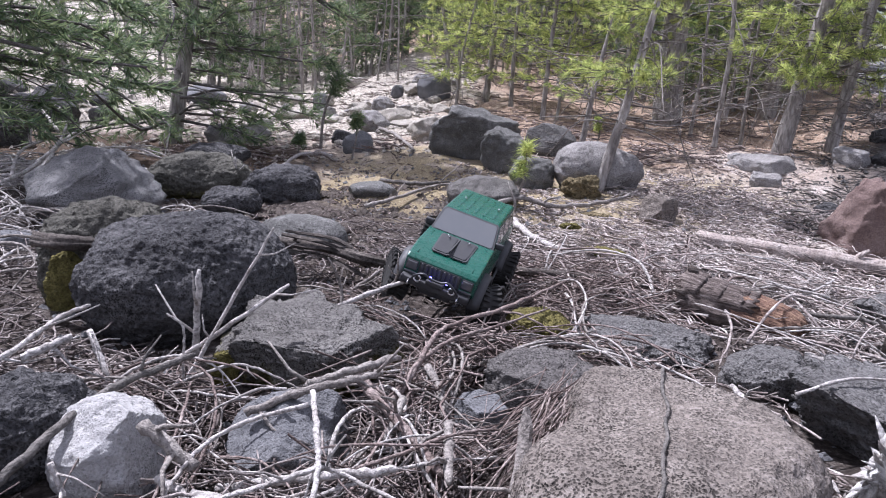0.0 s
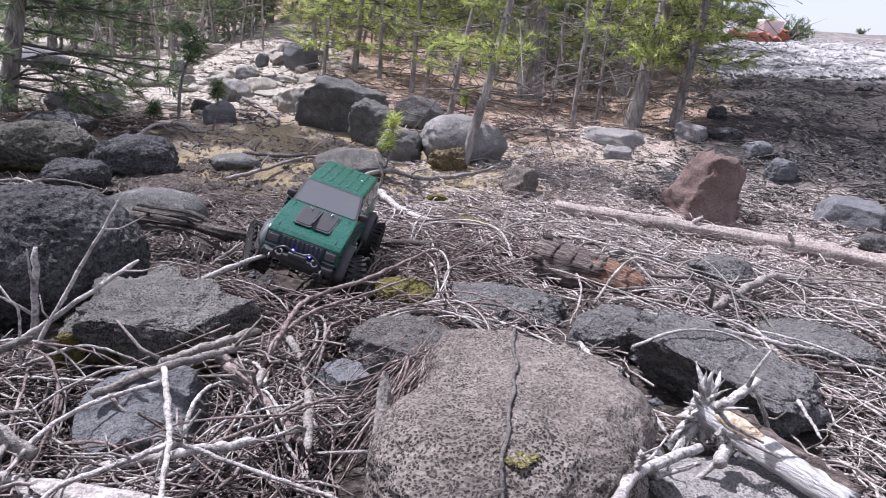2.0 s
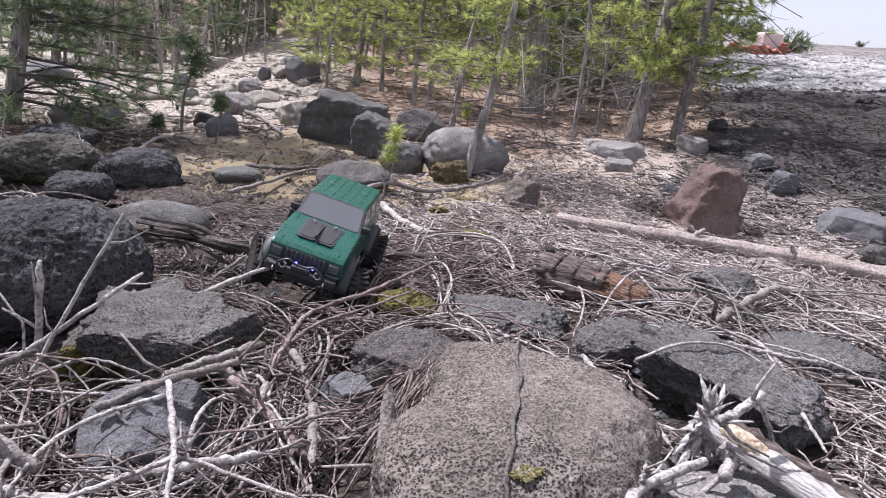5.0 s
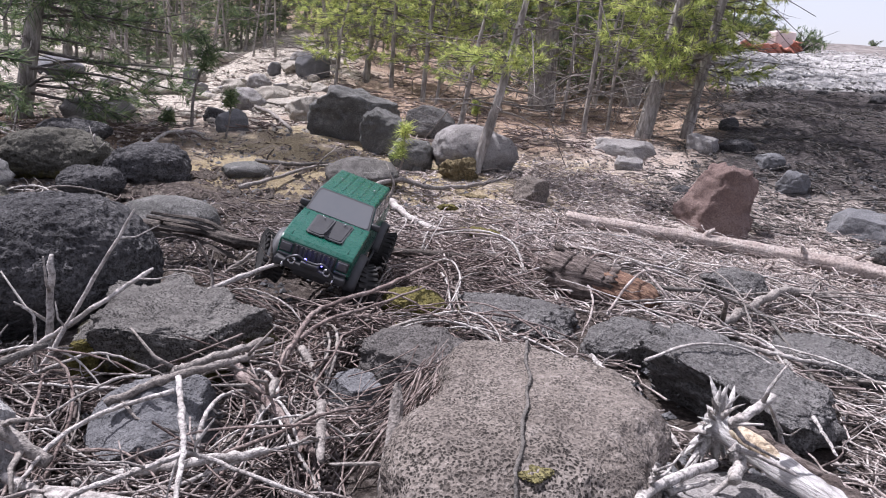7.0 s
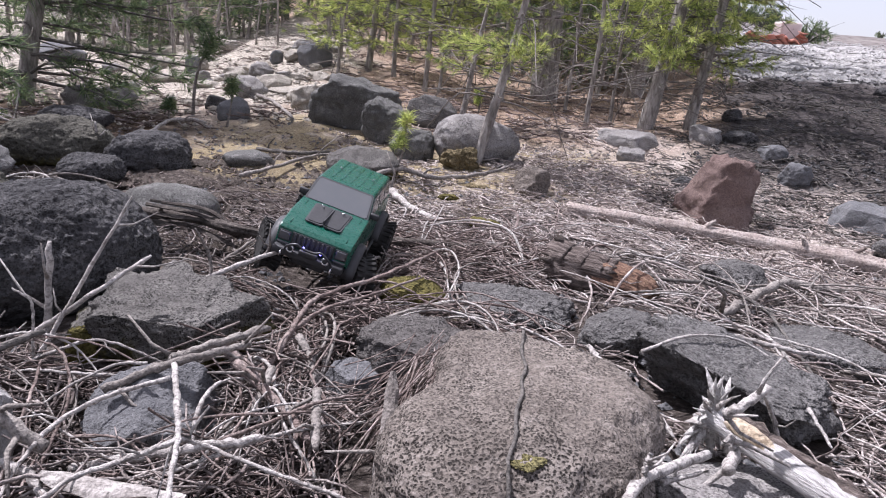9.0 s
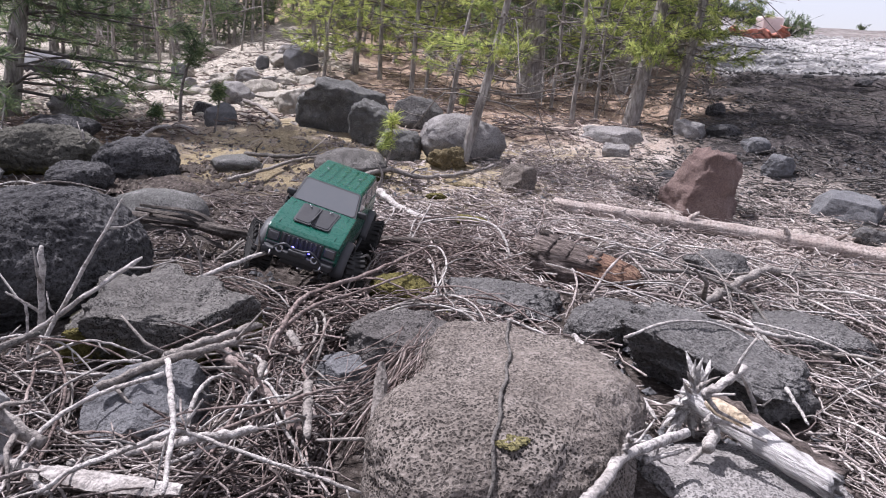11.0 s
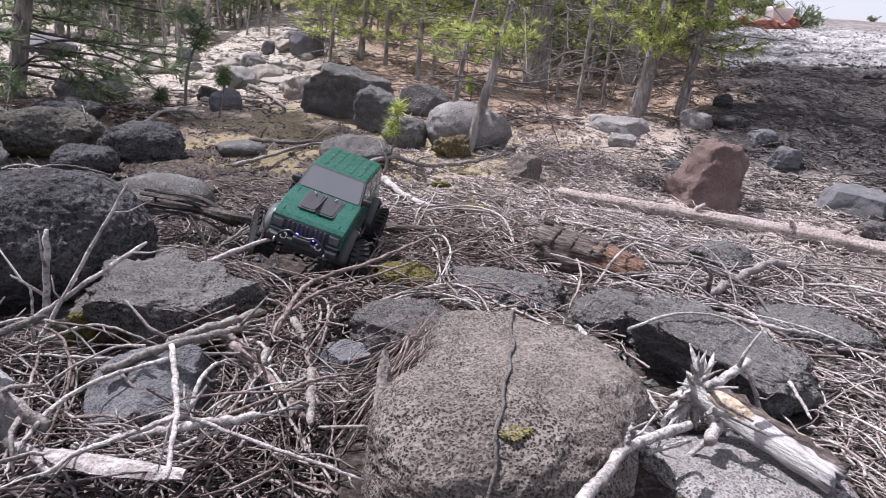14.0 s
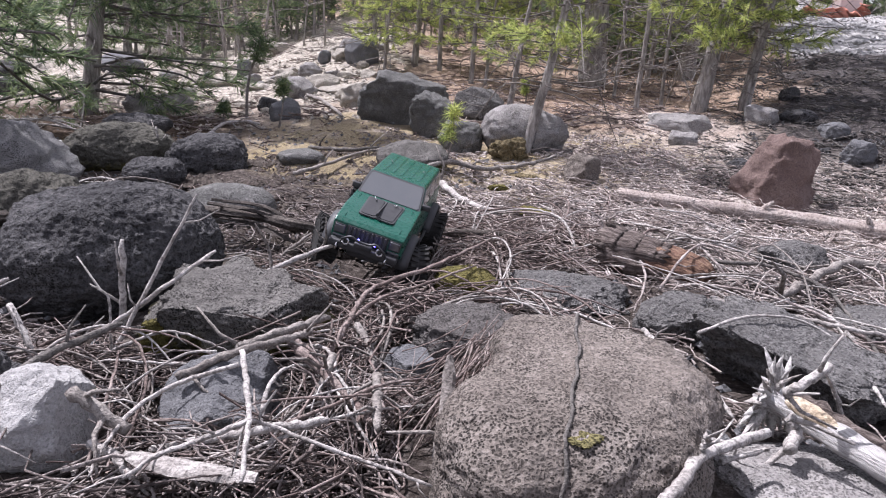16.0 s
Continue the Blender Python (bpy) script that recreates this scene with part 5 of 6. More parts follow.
litter("bark_chips", fan(3.5, 5.5, -10, 17), 2600, (0.012, 0.05), (0.002, 0.006), 0.010, "litter_far", 21, "small pale chips of bark and twigs", 0.5)
# darker wood here, part of the bank's shade put into colour
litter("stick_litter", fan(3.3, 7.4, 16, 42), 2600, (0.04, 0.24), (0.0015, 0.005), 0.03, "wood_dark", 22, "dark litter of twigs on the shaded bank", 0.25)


# long bent twigs that arch over the piles
def bent_twigs(zone, count, lengths, thick, woods, seed, label, joined=False):
    rng = random.Random(seed)
    made, twigs = 0, []
    while made < count:
        x, y = zone(rng)
        a, length, r = rng.uniform(0, 6.283), rng.uniform(*lengths), rng.uniform(*thick)
        lift, curve = rng.uniform(0.02, 0.09), rng.uniform(-0.9, 0.9)
        pts, ok = [], True
        for k in range(5):
            s = k / 4 - 0.5
            aa = a + curve * s
            px, py = x + math.cos(aa) * s * length, y + math.sin(aa) * s * length
            ok = ok and not blocked(px, py, 0.01) and math.hypot(px, py) > 0.8
            pts.append((px, py, ground(px, py) + r + lift * (1 - 3.2 * s * s) + rng.uniform(0, 0.015)))
        if not ok:
            continue
        made += 1
        twigs.append(stick("lie", rng.choice(woods), r, 0.45, pts, label, seed * 100 + made))
    if joined:
        bm = bmesh.new()
        for ob in [o for twig in twigs for o in (*twig.children, twig)]:
            bm.from_mesh(ob.data)
            bpy.data.objects.remove(ob)
        tagged(finish(bm, "brush_pile", woods[0]), label, "brush pile", kind="stuff")


bent_twigs(disc(-0.2, 1.45, 0.36, 0.42), 46, (0.22, 0.60), (0.0022, 0.0042), ("wood_brown", "wood_grey", "wood_pale"), 31, "long bent dry twig on the stick pile")
bent_twigs(disc(-0.25, 0.98, 0.50, 0.20), 26, (0.2, 0.5), (0.0022, 0.0042), ("wood_pale", "wood_grey", "wood_brown"), 32, "long bent bleached twig on the stick pile")
bent_twigs(disc(0.85, 1.6, 0.5, 0.6), 84, (0.2, 0.75), (0.0020, 0.0046), ("wood_pale", "wood_grey", "litter_pale"), 33, "bent bleached twig lying on the litter")
bent_twigs(disc(0.15, 2.15, 0.5, 0.4), 30, (0.2, 0.55), (0.0022, 0.0046), ("wood_pale", "wood_brown", "litter_pale"), 34, "bent dry twig lying on the litter")
bent_twigs(disc(-2.5, 2.85, 0.40, 0.55), 26, (0.35, 0.8), (0.004, 0.008), ("wood_pale", "wood_pale", "wood_grey"), 36, "tangle of bent bleached branches in a brush pile", True)
bent_twigs(disc(-2.05, 2.05, 0.22, 0.30), 60, (0.2, 0.6), (0.002, 0.0048), ("wood_pale", "wood_grey", "litter_pale"), 37, "tangle of bent bleached branches in a brush pile", True)
bent_twigs(disc(-2.55, 2.75, 0.30, 0.30), 50, (0.25, 0.7), (0.0025, 0.006), ("wood_pale", "wood_pale", "wood_grey"), 38, "tangle of bent bleached branches in a brush pile", True)
bent_twigs(disc(-1.45, 1.9, 0.35, 0.5), 26, (0.25, 0.6), (0.0025, 0.0055), ("wood_pale", "wood_grey"), 35, "bent bleached branch in a brush pile")

def twig_slope(count, seed):
    """Thin brown twigs that lean down from the pale boulder's shoulder into the pile."""
    rng = random.Random(seed)
    bm = bmesh.new()
    for k in range(count):
        x, y = 0.005 + rng.uniform(-0.045, 0.035), 1.15 - rng.uniform(0.0, 0.20)
        a = Vector((x, y, 0.105 + rng.uniform(-0.03, 0.035)))
        b = a + Vector((rng.uniform(-0.12, 0.0), rng.uniform(-0.17, -0.03), rng.uniform(-0.11, -0.03)))
        b.z = max(b.z, ground(b.x, b.y) + 0.004)
        mid = a.lerp(b, 0.5) + Vector((rng.uniform(-0.02, 0.02), rng.uniform(-0.02, 0.02), rng.uniform(-0.015, 0.02)))
        r = rng.uniform(0.0007, 0.0017)
        tube(bm, smooth_line([a, mid, b], 3), [r] * 7, 4, 0.1, seed + k)
    tagged(finish(bm, "twig_slope", "wood_brown"), "thin brown twigs leaning against the pale boulder", "sticks", kind="stuff")


twig_slope(110, 51)
rock("soil_mound", (0.000, 1.065, -0.012), (0.130, 0.220, 0.078), 20, "rock_brown", 95, 2.2, 2, 0.10, "mound of dark soil and twigs between two boulders")

# ---- pines ----
TREES = [  # foot, a point higher up the trunk, radius, height, seed, kind
    ((-2.946, 4.651, 0.010), (-2.828, 4.723, 0.813), 0.058, 4.6, 1, "left"),
    ((-3.237, 2.756, 0.008), (-3.158, 2.847, 0.796), 0.047, 3.2, 13, "left"),
    ((0.114, 3.581, 0.066), (0.261, 3.573, 0.839), 0.031, 1.6, 2, "lean"),
    ((1.386, 5.083, 0.202), (1.482, 5.056, 1.011), 0.054, 5.6, 3, "tall"),
    ((1.711, 5.096, 0.249), (1.784, 5.071, 1.145), 0.038, 5.4, 4, "tall"),
    ((0.808, 6.493, 0.310), (0.771, 6.497, 1.199), 0.122, 5.0, 5, "big"),
    ((-0.956, 7.348, 0.378), (-0.926, 7.352, 1.159), 0.036, 3.4, 6, "slim"),
    ((-1.334, 7.287, 0.371), (-1.428, 7.269, 1.120), 0.030, 1.8, 7, "slim"),
    ((0.030, 4.899, 0.127), (0.131, 4.898, 0.838), 0.024, 1.4, 8, "lean"),
    ((-0.299, 6.327, 0.274), (-0.277, 6.328, 0.926), 0.024, 3.2, 9, "slim"),
    ((-0.634, 6.822, 0.336), (-0.635, 6.822, 0.825), 0.023, 3.3, 10, "slim"),
    ((0.977, 5.148, 0.210), (0.970, 5.149, 0.669), 0.019, 3.0, 11, "dead"),
    ((0.910, 5.798, 0.228), (0.911, 5.798, 0.710), 0.017, 1.8, 14, "dead"),
    ((1.206, 5.383, 0.205), (1.200, 5.384, 0.684), 0.016, 1.7, 15, "dead"),
    ((0.404, 6.322, 0.256), (0.399, 6.322, 0.874), 0.028, 2.8, 12, "slim"),
]
SAPLINGS = [
    ((-1.709, 4.473, 0.048), (-1.604, 4.511, 0.558), 0.0131, 0.55, 21),
    ((-0.283, 3.159, 0.013), (-0.223, 3.163, 0.304), 0.0067, 0.40, 22),
    ((0.162, 5.161, 0.182), (0.156, 5.162, 0.369), 0.0085, 0.30, 23),
    ((-1.379, 4.133, 0.042), (-1.343, 4.145, 0.331), 0.0069, 0.25, 24),
    ((-1.790, 4.287, 0.031), (-1.780, 4.292, 0.156), 0.0072, 0.20, 25),
]


def tuft(verts, faces, at, way, size, rng, count):
    """A bottle-brush of needles round the end of a twig."""
    way = way.normalized()
    u = way.cross(Vector((0.3, 0.2, 0.93))).normalized()
    v = way.cross(u)
    for _ in range(count):
        a, spread = rng.uniform(0, 6.283), rng.uniform(0.3, 1.5)
        d = (way + (u * math.cos(a) + v * math.sin(a)) * spread).normalized()
        root = at - way * rng.uniform(0, size * 1.1)
        length = size * rng.uniform(0.7, 1.15)
        side = d.cross(Vector((rng.uniform(-1, 1), rng.uniform(-1, 1), rng.uniform(-1, 1)))).normalized() * size * 0.040
        b = len(verts)
        verts.extend((root - side, root + side, root + d * length + Vector((0, 0, -0.08 * length))))
        faces.append((b, b + 1, b + 2))


def needles(name, verts, faces, material, parent):
    me = bpy.data.meshes.new(name)
    me.from_pydata(verts, [], faces)
    me.materials.append(MAT[material])
    ob = new(name, me)
    ob.parent = parent
    return ob


def pine(foot, upper, radius, height, seed, kind):
    rng = random.Random(seed * 7 + 1)
    foot, upper = Vector(foot), Vector(upper)
    lean = (upper - foot).normalized()
    lean = (lean / max(lean.z, 0.5))
    root = tagged(new("pine_tree"), {"left": "grey-barked pine with dark drooping needle branches", "lean": "slender leaning pine with pale bark", "dead": "dead bare young pine stem",
                                     "slim": "slim young pine with bright green needles", "far": "pine in the shade of the wood"}.get(kind, "grey-barked pine with dead lower branches"), "tree", "pines")
    root.location = foot
    n = 14
    axis, radii = [], []
    for i in range(n + 1):
        s = i / n
        h = s * height
        p = Vector((lean.x * min(h, 2.2) + 0.12 * lean.x * max(0, h - 2.2), lean.y * min(h, 2.2), h - 0.08))
        p += Vector((noise.noise(Vector((seed, h * 0.9, 0))), noise.noise(Vector((seed, h * 0.9, 9))), 0)) * 0.05 * min(1, s * 3)
        axis.append(p)
        radii.append(radius * (1.0 - 0.85 * s) * (1.18 if i == 0 else 1))
    line = smooth_line(axis, 3)
    rr = [radii[min(n, i // 3)] + (radii[min(n, i // 3 + 1)] - radii[min(n, i // 3)]) * (i % 3) / 3 for i in range(len(line))]
    bm = bmesh.new()
    tube(bm, line, rr, 7 if kind == "far" else 14, 0.06, seed)
    part("trunk", bm, "bark", root)
    low = {"left": 0.18, "big": 0.5, "lean": 0.42, "slim": 0.28, "far": 0.16, "tall": 0.42, "dead": 9}[kind]
    bare_low = {"left": 0.1, "big": 0.2, "lean": 0.3, "slim": 0.2, "far": 0.3, "tall": 0.2, "dead": 0.2}[kind]
    far = kind == "far"
    leaf = "needles_deep" if kind in ("left", "far") else "needles"

    def spot(h):
        f = (h + 0.08) / height * (len(line) - 1)
        i = int(min(len(line) - 2, f))
        return line[i].lerp(line[i + 1], f - i)

    size = {"left": 0.066, "big": 0.056, "lean": 0.05, "slim": 0.052, "far": 0.13, "tall": 0.062, "dead": 0.05}[kind]
    whorls = 0 if kind == "dead" else int((height - low) / (0.3 if far else 0.15))
    branchwork, verts, faces = bmesh.new(), [], []
    for i in range(whorls):
        h = low + (height - low) * (i + rng.random()) / whorls
        full = (0.26 * (height - h) + 0.15) * rng.uniform(0.7, 1.1)
        full = full if h < 2.2 or far or kind in ("tall", "left") else full * 0.6
        full = min(full, {"slim": 0.5, "lean": 0.45, "left": 1.35, "far": 1.3, "big": 0.62}.get(kind, 0.9))
        if seed == 1 and h > 1.6:
            full *= 1.15
        if kind == "tall" and h < 1.5:
            full = min(full, 0.5)
        for _ in range(6 if h < 1.4 and not far else 4):
            reach = full * rng.uniform(0.6, 1.1)
            a = rng.uniform(0, 6.283)
            out = Vector((math.cos(a), math.sin(a), 0))
            p = spot(h)
            ends = [p, p + out * reach * 0.5 + Vector((0, 0, -0.05 * reach)), p + out * reach + Vector((0, 0, rng.uniform(-0.18, 0.2) * reach))]
            single = h < 1.7 and not far
            way = smooth_line(ends, 3) if single else ends
            wood = bmesh.new() if single else branchwork
            vv, ff = ([], []) if single else (verts, faces)
            tube(wood, way, [max(0.002, 0.011 * reach * (1 - 0.7 * k / len(way))) for k in range(len(way))], 5 if single else 3, 0, seed)
            count = 5 if far else 10 if seed == 1 and not single else max(4, int(reach / ((0.10 if kind == "left" else 0.075 if kind == "slim" else 0.055) if single else 0.085 if kind == "left" else 0.16)))
            for k in range(count):
                s = 0.35 + 0.65 * (k + rng.random()) / count
                q = way[min(len(way) - 1, int(s * (len(way) - 1)))]
                side = (out * 0.6 + Vector((rng.uniform(-1, 1), rng.uniform(-1, 1), rng.uniform(-0.5, 0.7)))).normalized()
                q2 = q + side * rng.uniform(0.02, 0.16) * (2.5 if far else 1) + out * rng.uniform(-0.03, 0.03)
                if single:
                    tube(wood, [q, q2], [0.0018, 0.0012], 3, 0, seed, False)
                tuft(vv, ff, q2, side + out * 0.4, size * rng.uniform(0.8, 1.2) * (1.7 if seed == 1 and not single else 1), rng, 14 if far else 34 if single else 18)
            if single:
                needles("needles", vv, ff, leaf, part("limb", wood, "wood_dark", root))
    for i in range({1: 17, 13: 22}.get(seed, 0) if kind == "left" else 0):
        # long drooping boughs on the open side
        h, a = rng.uniform(0.15, 1.2), radians(rng.uniform(-85, 30))
        if seed == 13:
            h, a = rng.uniform(0.35, 1.0), radians(rng.uniform(-30, 75))
        out, reach, p = Vector((math.cos(a), math.sin(a), 0)), rng.uniform(0.6, 1.35), spot(h)
        bow = Vector((rng.uniform(-0.14, 0.14), rng.uniform(-0.14, 0.14), rng.uniform(-0.05, 0.12))) * reach
        way = smooth_line([p, p + out * reach * 0.35 + bow, p + out * reach * 0.7 - bow * 0.4, p + out * reach + Vector((0, 0, rng.uniform(-0.26, 0.02) * reach))], 4)
        wood, vv, ff = bmesh.new(), [], []
        tube(wood, way, [max(0.002, 0.011 * reach * (1 - 0.7 * k / len(way))) for k in range(len(way))], 5, 0.1, seed + i)
        for k in range(int(reach / (0.055 if seed == 13 else 0.075))):
            q = way[min(len(way) - 1, int((0.3 + 0.7 * rng.random()) * (len(way) - 1)))]
            side = (out * 0.7 + Vector((rng.uniform(-1, 1), rng.uniform(-1, 1), rng.uniform(-0.5, 0.5)))).normalized()
            q2 = q + side * rng.uniform(0.03, 0.2)
            tube(wood, [q, q2], [0.0022, 0.0012], 3, 0, seed, False)
            tuft(vv, ff, q2, side + out * 0.4, 0.085 * rng.uniform(0.8, 1.25), rng, 22)
        needles("needles", vv, ff, leaf, part("limb", wood, "wood_dark", root))
    if whorls:
        tagged(part("branchwork", branchwork, "wood_dark", root), kind="stuff")
        tagged(needles("crown", verts, faces, leaf, root), kind="stuff")
    for i in range({"left": 26, "big": 40, "lean": 26, "slim": 14, "far": 0, "tall": 56, "dead": 30}[kind]):
        h = rng.uniform(bare_low, min(height * 0.5, 1.2 if kind == "tall" else 1.7))
        a = rng.uniform(0, 6.283)
        out = Vector((math.cos(a), math.sin(a), rng.uniform(-0.35, 0.25)))
        reach = rng.uniform(0.2, 0.95) * (0.6 if kind in ("slim", "dead", "lean") or h > 1.1 else 0.65 if kind == "tall" else 1)
        p = spot(h)
        sag = Vector((rng.uniform(-0.25, 0.25), rng.uniform(-0.25, 0.25), rng.uniform(-0.45, 0.2))) * reach
        way = smooth_line([p, p + out * reach * 0.45, p + out * reach * 0.8 + sag, p + out * reach + sag * 1.6], 3)
        dead = bmesh.new()
        tube(dead, way, [0.0042 * (1 - 0.75 * k / len(way)) + 0.0008 for k in range(len(way))], 4, 0.1, seed)
        for _ in range(3):
            q = way[rng.randint(3, len(way) - 2)]
            d = (out + Vector((rng.uniform(-1, 1), rng.uniform(-1, 1), rng.uniform(-0.6, 0.6)))).normalized() * reach * 0.35
            tube(dead, [q, q + d * 0.5 + Vector((0, 0, -0.01)), q + d], [0.002, 0.0015, 0.0008], 3, 0, seed)
        part("dead_branch", dead, "wood_grey", root, "bare grey dead branch")
    return root


for row in TREES:
    pine(*row)


def sapling(foot, upper, radius, crown, seed):
    rng = random.Random(seed)
    foot, upper = Vector(foot), Vector(upper)
    root = tagged(new("pine_sapling"), "tiny pine sapling with a brush of needles", "sapling", "saplings")
    root.location = foot
    d = upper - foot
    mid = d * 0.5 + Vector((rng.uniform(-0.1, 0.1), 0, 0)) * d.length
    bm = bmesh.new()
    way = smooth_line([Vector((0, 0, -0.02)), mid, d], 5)
    tube(bm, way, [radius * (1 - 0.6 * i / len(way)) for i in range(len(way))], 6, 0.1, seed)
    part("stem", bm, "wood_grey", root)
    verts, faces = [], []
    for _ in range(int(60 * crown) + 6):
        h = rng.uniform(0.55, 1.04) if seed in (22, 23) else rng.uniform(0.74, 1.03)
        side = Vector((rng.uniform(-1, 1), rng.uniform(-1, 1), rng.uniform(-0.2, 0.9))).normalized()
        tuft(verts, faces, d * h + side * rng.uniform(0.05, 0.42) * d.length * crown, side, 0.05 if seed in (22, 23) else 0.07, rng, 20)
    needles("crown", verts, faces, "needles" if seed in (22, 23) else "needles_deep", root)


for row in SAPLINGS:
    sapling(*row)

# young pines at the wood's edge, tall ones beside the bank and the wood behind
rng = random.Random(5)
for i in range(15):
    r, a = rng.uniform(6.2, 9.5), radians(rng.uniform(-10, 18))
    x, y = r * math.sin(a), r * math.cos(a)
    pine((x, y, ground(x, y)), (x + rng.uniform(0, 0.3), y, ground(x, y) + 2), rng.uniform(0.016, 0.03), rng.uniform(1.2, 1.8), 90 + i, "slim")
for i, (x, y) in enumerate(((1.75, 7.0), (2.15, 7.8), (2.55, 8.7), (3.05, 9.4), (3.4, 10.6))):
    pine((x, y, ground(x, y)), (x + 0.15, y, ground(x, y) + 2), 0.08, 6.5, 130 + i, "tall")
for i, (x, y) in enumerate(((-7.4, 9.0), (-9.5, 9.5), (-7.0, 12.5))):
    pine((x, y, ground(x, y)), (x + 0.15, y, ground(x, y) + 2), 0.07, 4.4, 120 + i, "left")
for i in range(18):
    r, a = rng.uniform(8.8, 12.5), radians(rng.uniform(3, 18))
    x, y = r * math.sin(a), r * math.cos(a)
    pine((x, y, ground(x, y)), (x + rng.uniform(-0.1, 0.25), y, ground(x, y) + 2), rng.uniform(0.02, 0.045), rng.uniform(2.2, 3.2), 400 + i, "far")
for i in range(30):
    r, a = rng.uniform(10.5, 17), radians(rng.uniform(-7, 17))
    x, y = r * math.sin(a), r * math.cos(a)
    pine((x, y, ground(x, y)), (x + rng.uniform(-0.1, 0.25), y, ground(x, y) + 2), rng.uniform(0.025, 0.055), rng.uniform(3.0, 4.6), 280 + i, "far")
for i in range(36):
    r, a = rng.uniform(12.5, 18), radians(rng.uniform(-30, -6))
    x, y = r * math.sin(a), r * math.cos(a)
    pine((x, y, ground(x, y)), (x + rng.uniform(-0.1, 0.25), y, ground(x, y) + 2), rng.uniform(0.025, 0.05), rng.uniform(2.8, 4.2), 330 + i, "far")
for i in range(66):
    r, a = rng.uniform(12.5, 34), radians(rng.uniform(-52, 17))
    x, y = r * math.sin(a), r * math.cos(a)
    if a < -0.14 and r < 13.5 + 2 * rng.random():
        continue
    pine((x, y, ground(x, y)), (x + rng.uniform(-0.1, 0.25), y, ground(x, y) + 2), rng.uniform(0.03, 0.07), rng.uniform(4.0, 6.5), 140 + i, "far")
for i in range(36):
    r, a = rng.uniform(14.0, 19), radians(rng.uniform(-17, 1))
    x, y = r * math.sin(a), r * math.cos(a)
    pine((x, y, ground(x, y)), (x + rng.uniform(-0.1, 0.25), y, ground(x, y) + 2), rng.uniform(0.025, 0.05), rng.uniform(2.4, 3.6), 500 + i, "far")
for i in range(16):
    r, a = rng.uniform(10.8, 14), radians(rng.uniform(-20, -3))
    x, y = r * math.sin(a), r * math.cos(a)
    pine((x, y, ground(x, y)), (x + rng.uniform(-0.1, 0.25), y, ground(x, y) + 2), rng.uniform(0.016, 0.035), rng.uniform(1.8, 3.2), 560 + i, "far")


def bare_pine(x, y, radius, height, seed):
    """A dead young pine: a thin grey stem with short twigs."""
    rng = random.Random(seed)
    root = tagged(new("pine_tree"), "dead bare thin grey pine at the wood's edge", "tree", "pines")
    root.location = (x, y, ground(x, y))
    top = Vector((rng.uniform(-0.12, 0.12), rng.uniform(-0.1, 0.1), 1)) * height
    line = smooth_line([Vector((0, 0, -0.05)), top * 0.5 + Vector((rng.uniform(-0.05, 0.05), 0, 0)), top], 5)
    bm = bmesh.new()
    tube(bm, line, [radius * (1 - 0.8 * i / (len(line) - 1)) for i in range(len(line))], 7, 0.08, seed)
    part("trunk", bm, "bark", root)
    bm = bmesh.new()
    for _ in range(42):
        p = top * rng.uniform(0.06, 0.95)
        a, reach = rng.uniform(0, 6.283), rng.uniform(0.1, 0.5)
        out = Vector((math.cos(a), math.sin(a), rng.uniform(-0.4, 0.3))) * reach
        tube(bm, [p, p + out * 0.5 + Vector((0, 0, 0.02)), p + out], [0.006, 0.0045, 0.002], 3, 0, seed, False)
    tagged(part("branchwork", bm, "wood_grey", root), kind="stuff")


for i in range(44):
    r, a = rng.uniform(9.8, 13.5), radians(rng.uniform(-27, 2))
    bare_pine(r * math.sin(a), r * math.cos(a), rng.uniform(0.012, 0.026), rng.uniform(1.6, 2.8), 700 + i)
for i in range(20):
    r, a = rng.uniform(7.4, 10.0), radians(rng.uniform(4, 17))
    x, y = r * math.sin(a), r * math.cos(a)
    pine((x, y, ground(x, y)), (x + rng.uniform(-0.1, 0.2), y, ground(x, y) + 2), rng.uniform(0.014, 0.03), rng.uniform(1.2, 2.0), 760 + i, "far")


# ---- the model truck ----
plain("paint_green", (0.003, 0.066, 0.043), 0.28, 0.0, 0.5, 0.12, 60)
plain("plastic_black", (0.018, 0.018, 0.02), 0.55)
plain("plastic_grey", (0.035, 0.035, 0.038), 0.6)
plain("rubber", (0.022, 0.021, 0.02), 0.9, 0, 0.2, 0.5, 90)
plain("glass_dark", (0.10, 0.105, 0.11), 0.08, 0.0, 1.0, 0.9, 30)
plain("lamp_glass", (0.07, 0.07, 0.075), 0.15, 0.0, 0.8)
plain("chrome", (0.55, 0.55, 0.56), 0.25, 1.0)
plain("steel_dark", (0.06, 0.06, 0.065), 0.45, 0.7)
p = Paint("led_blue", 0.3)
p.color((0.1, 0.1, 0.6))
p.b.inputs["Emission Color"].default_value = (0.12, 0.10, 1.0, 1)
p.b.inputs["Emission Strength"].default_value = 6.0
MAT["led_blue"] = p.m


def block(lo, hi, bevel=0.003, segments=2):
    bm = bmesh.new()
    bmesh.ops.create_cube(bm, size=1)
    for v in bm.verts:
        v.co = Vector(((lo[i] + hi[i]) / 2 + v.co[i] * (hi[i] - lo[i]) for i in range(3)))
    if bevel:
        bmesh.ops.bevel(bm, geom=list(bm.edges), offset=bevel, segments=segments, affect="EDGES", profile=0.6)
    return bm


def prism(outline, x0, x1, bevel=0.004):
    """An outline in y and z, pulled out across x."""
    bm = bmesh.new()
    a = [bm.verts.new((x0, y, z)) for y, z in outline]
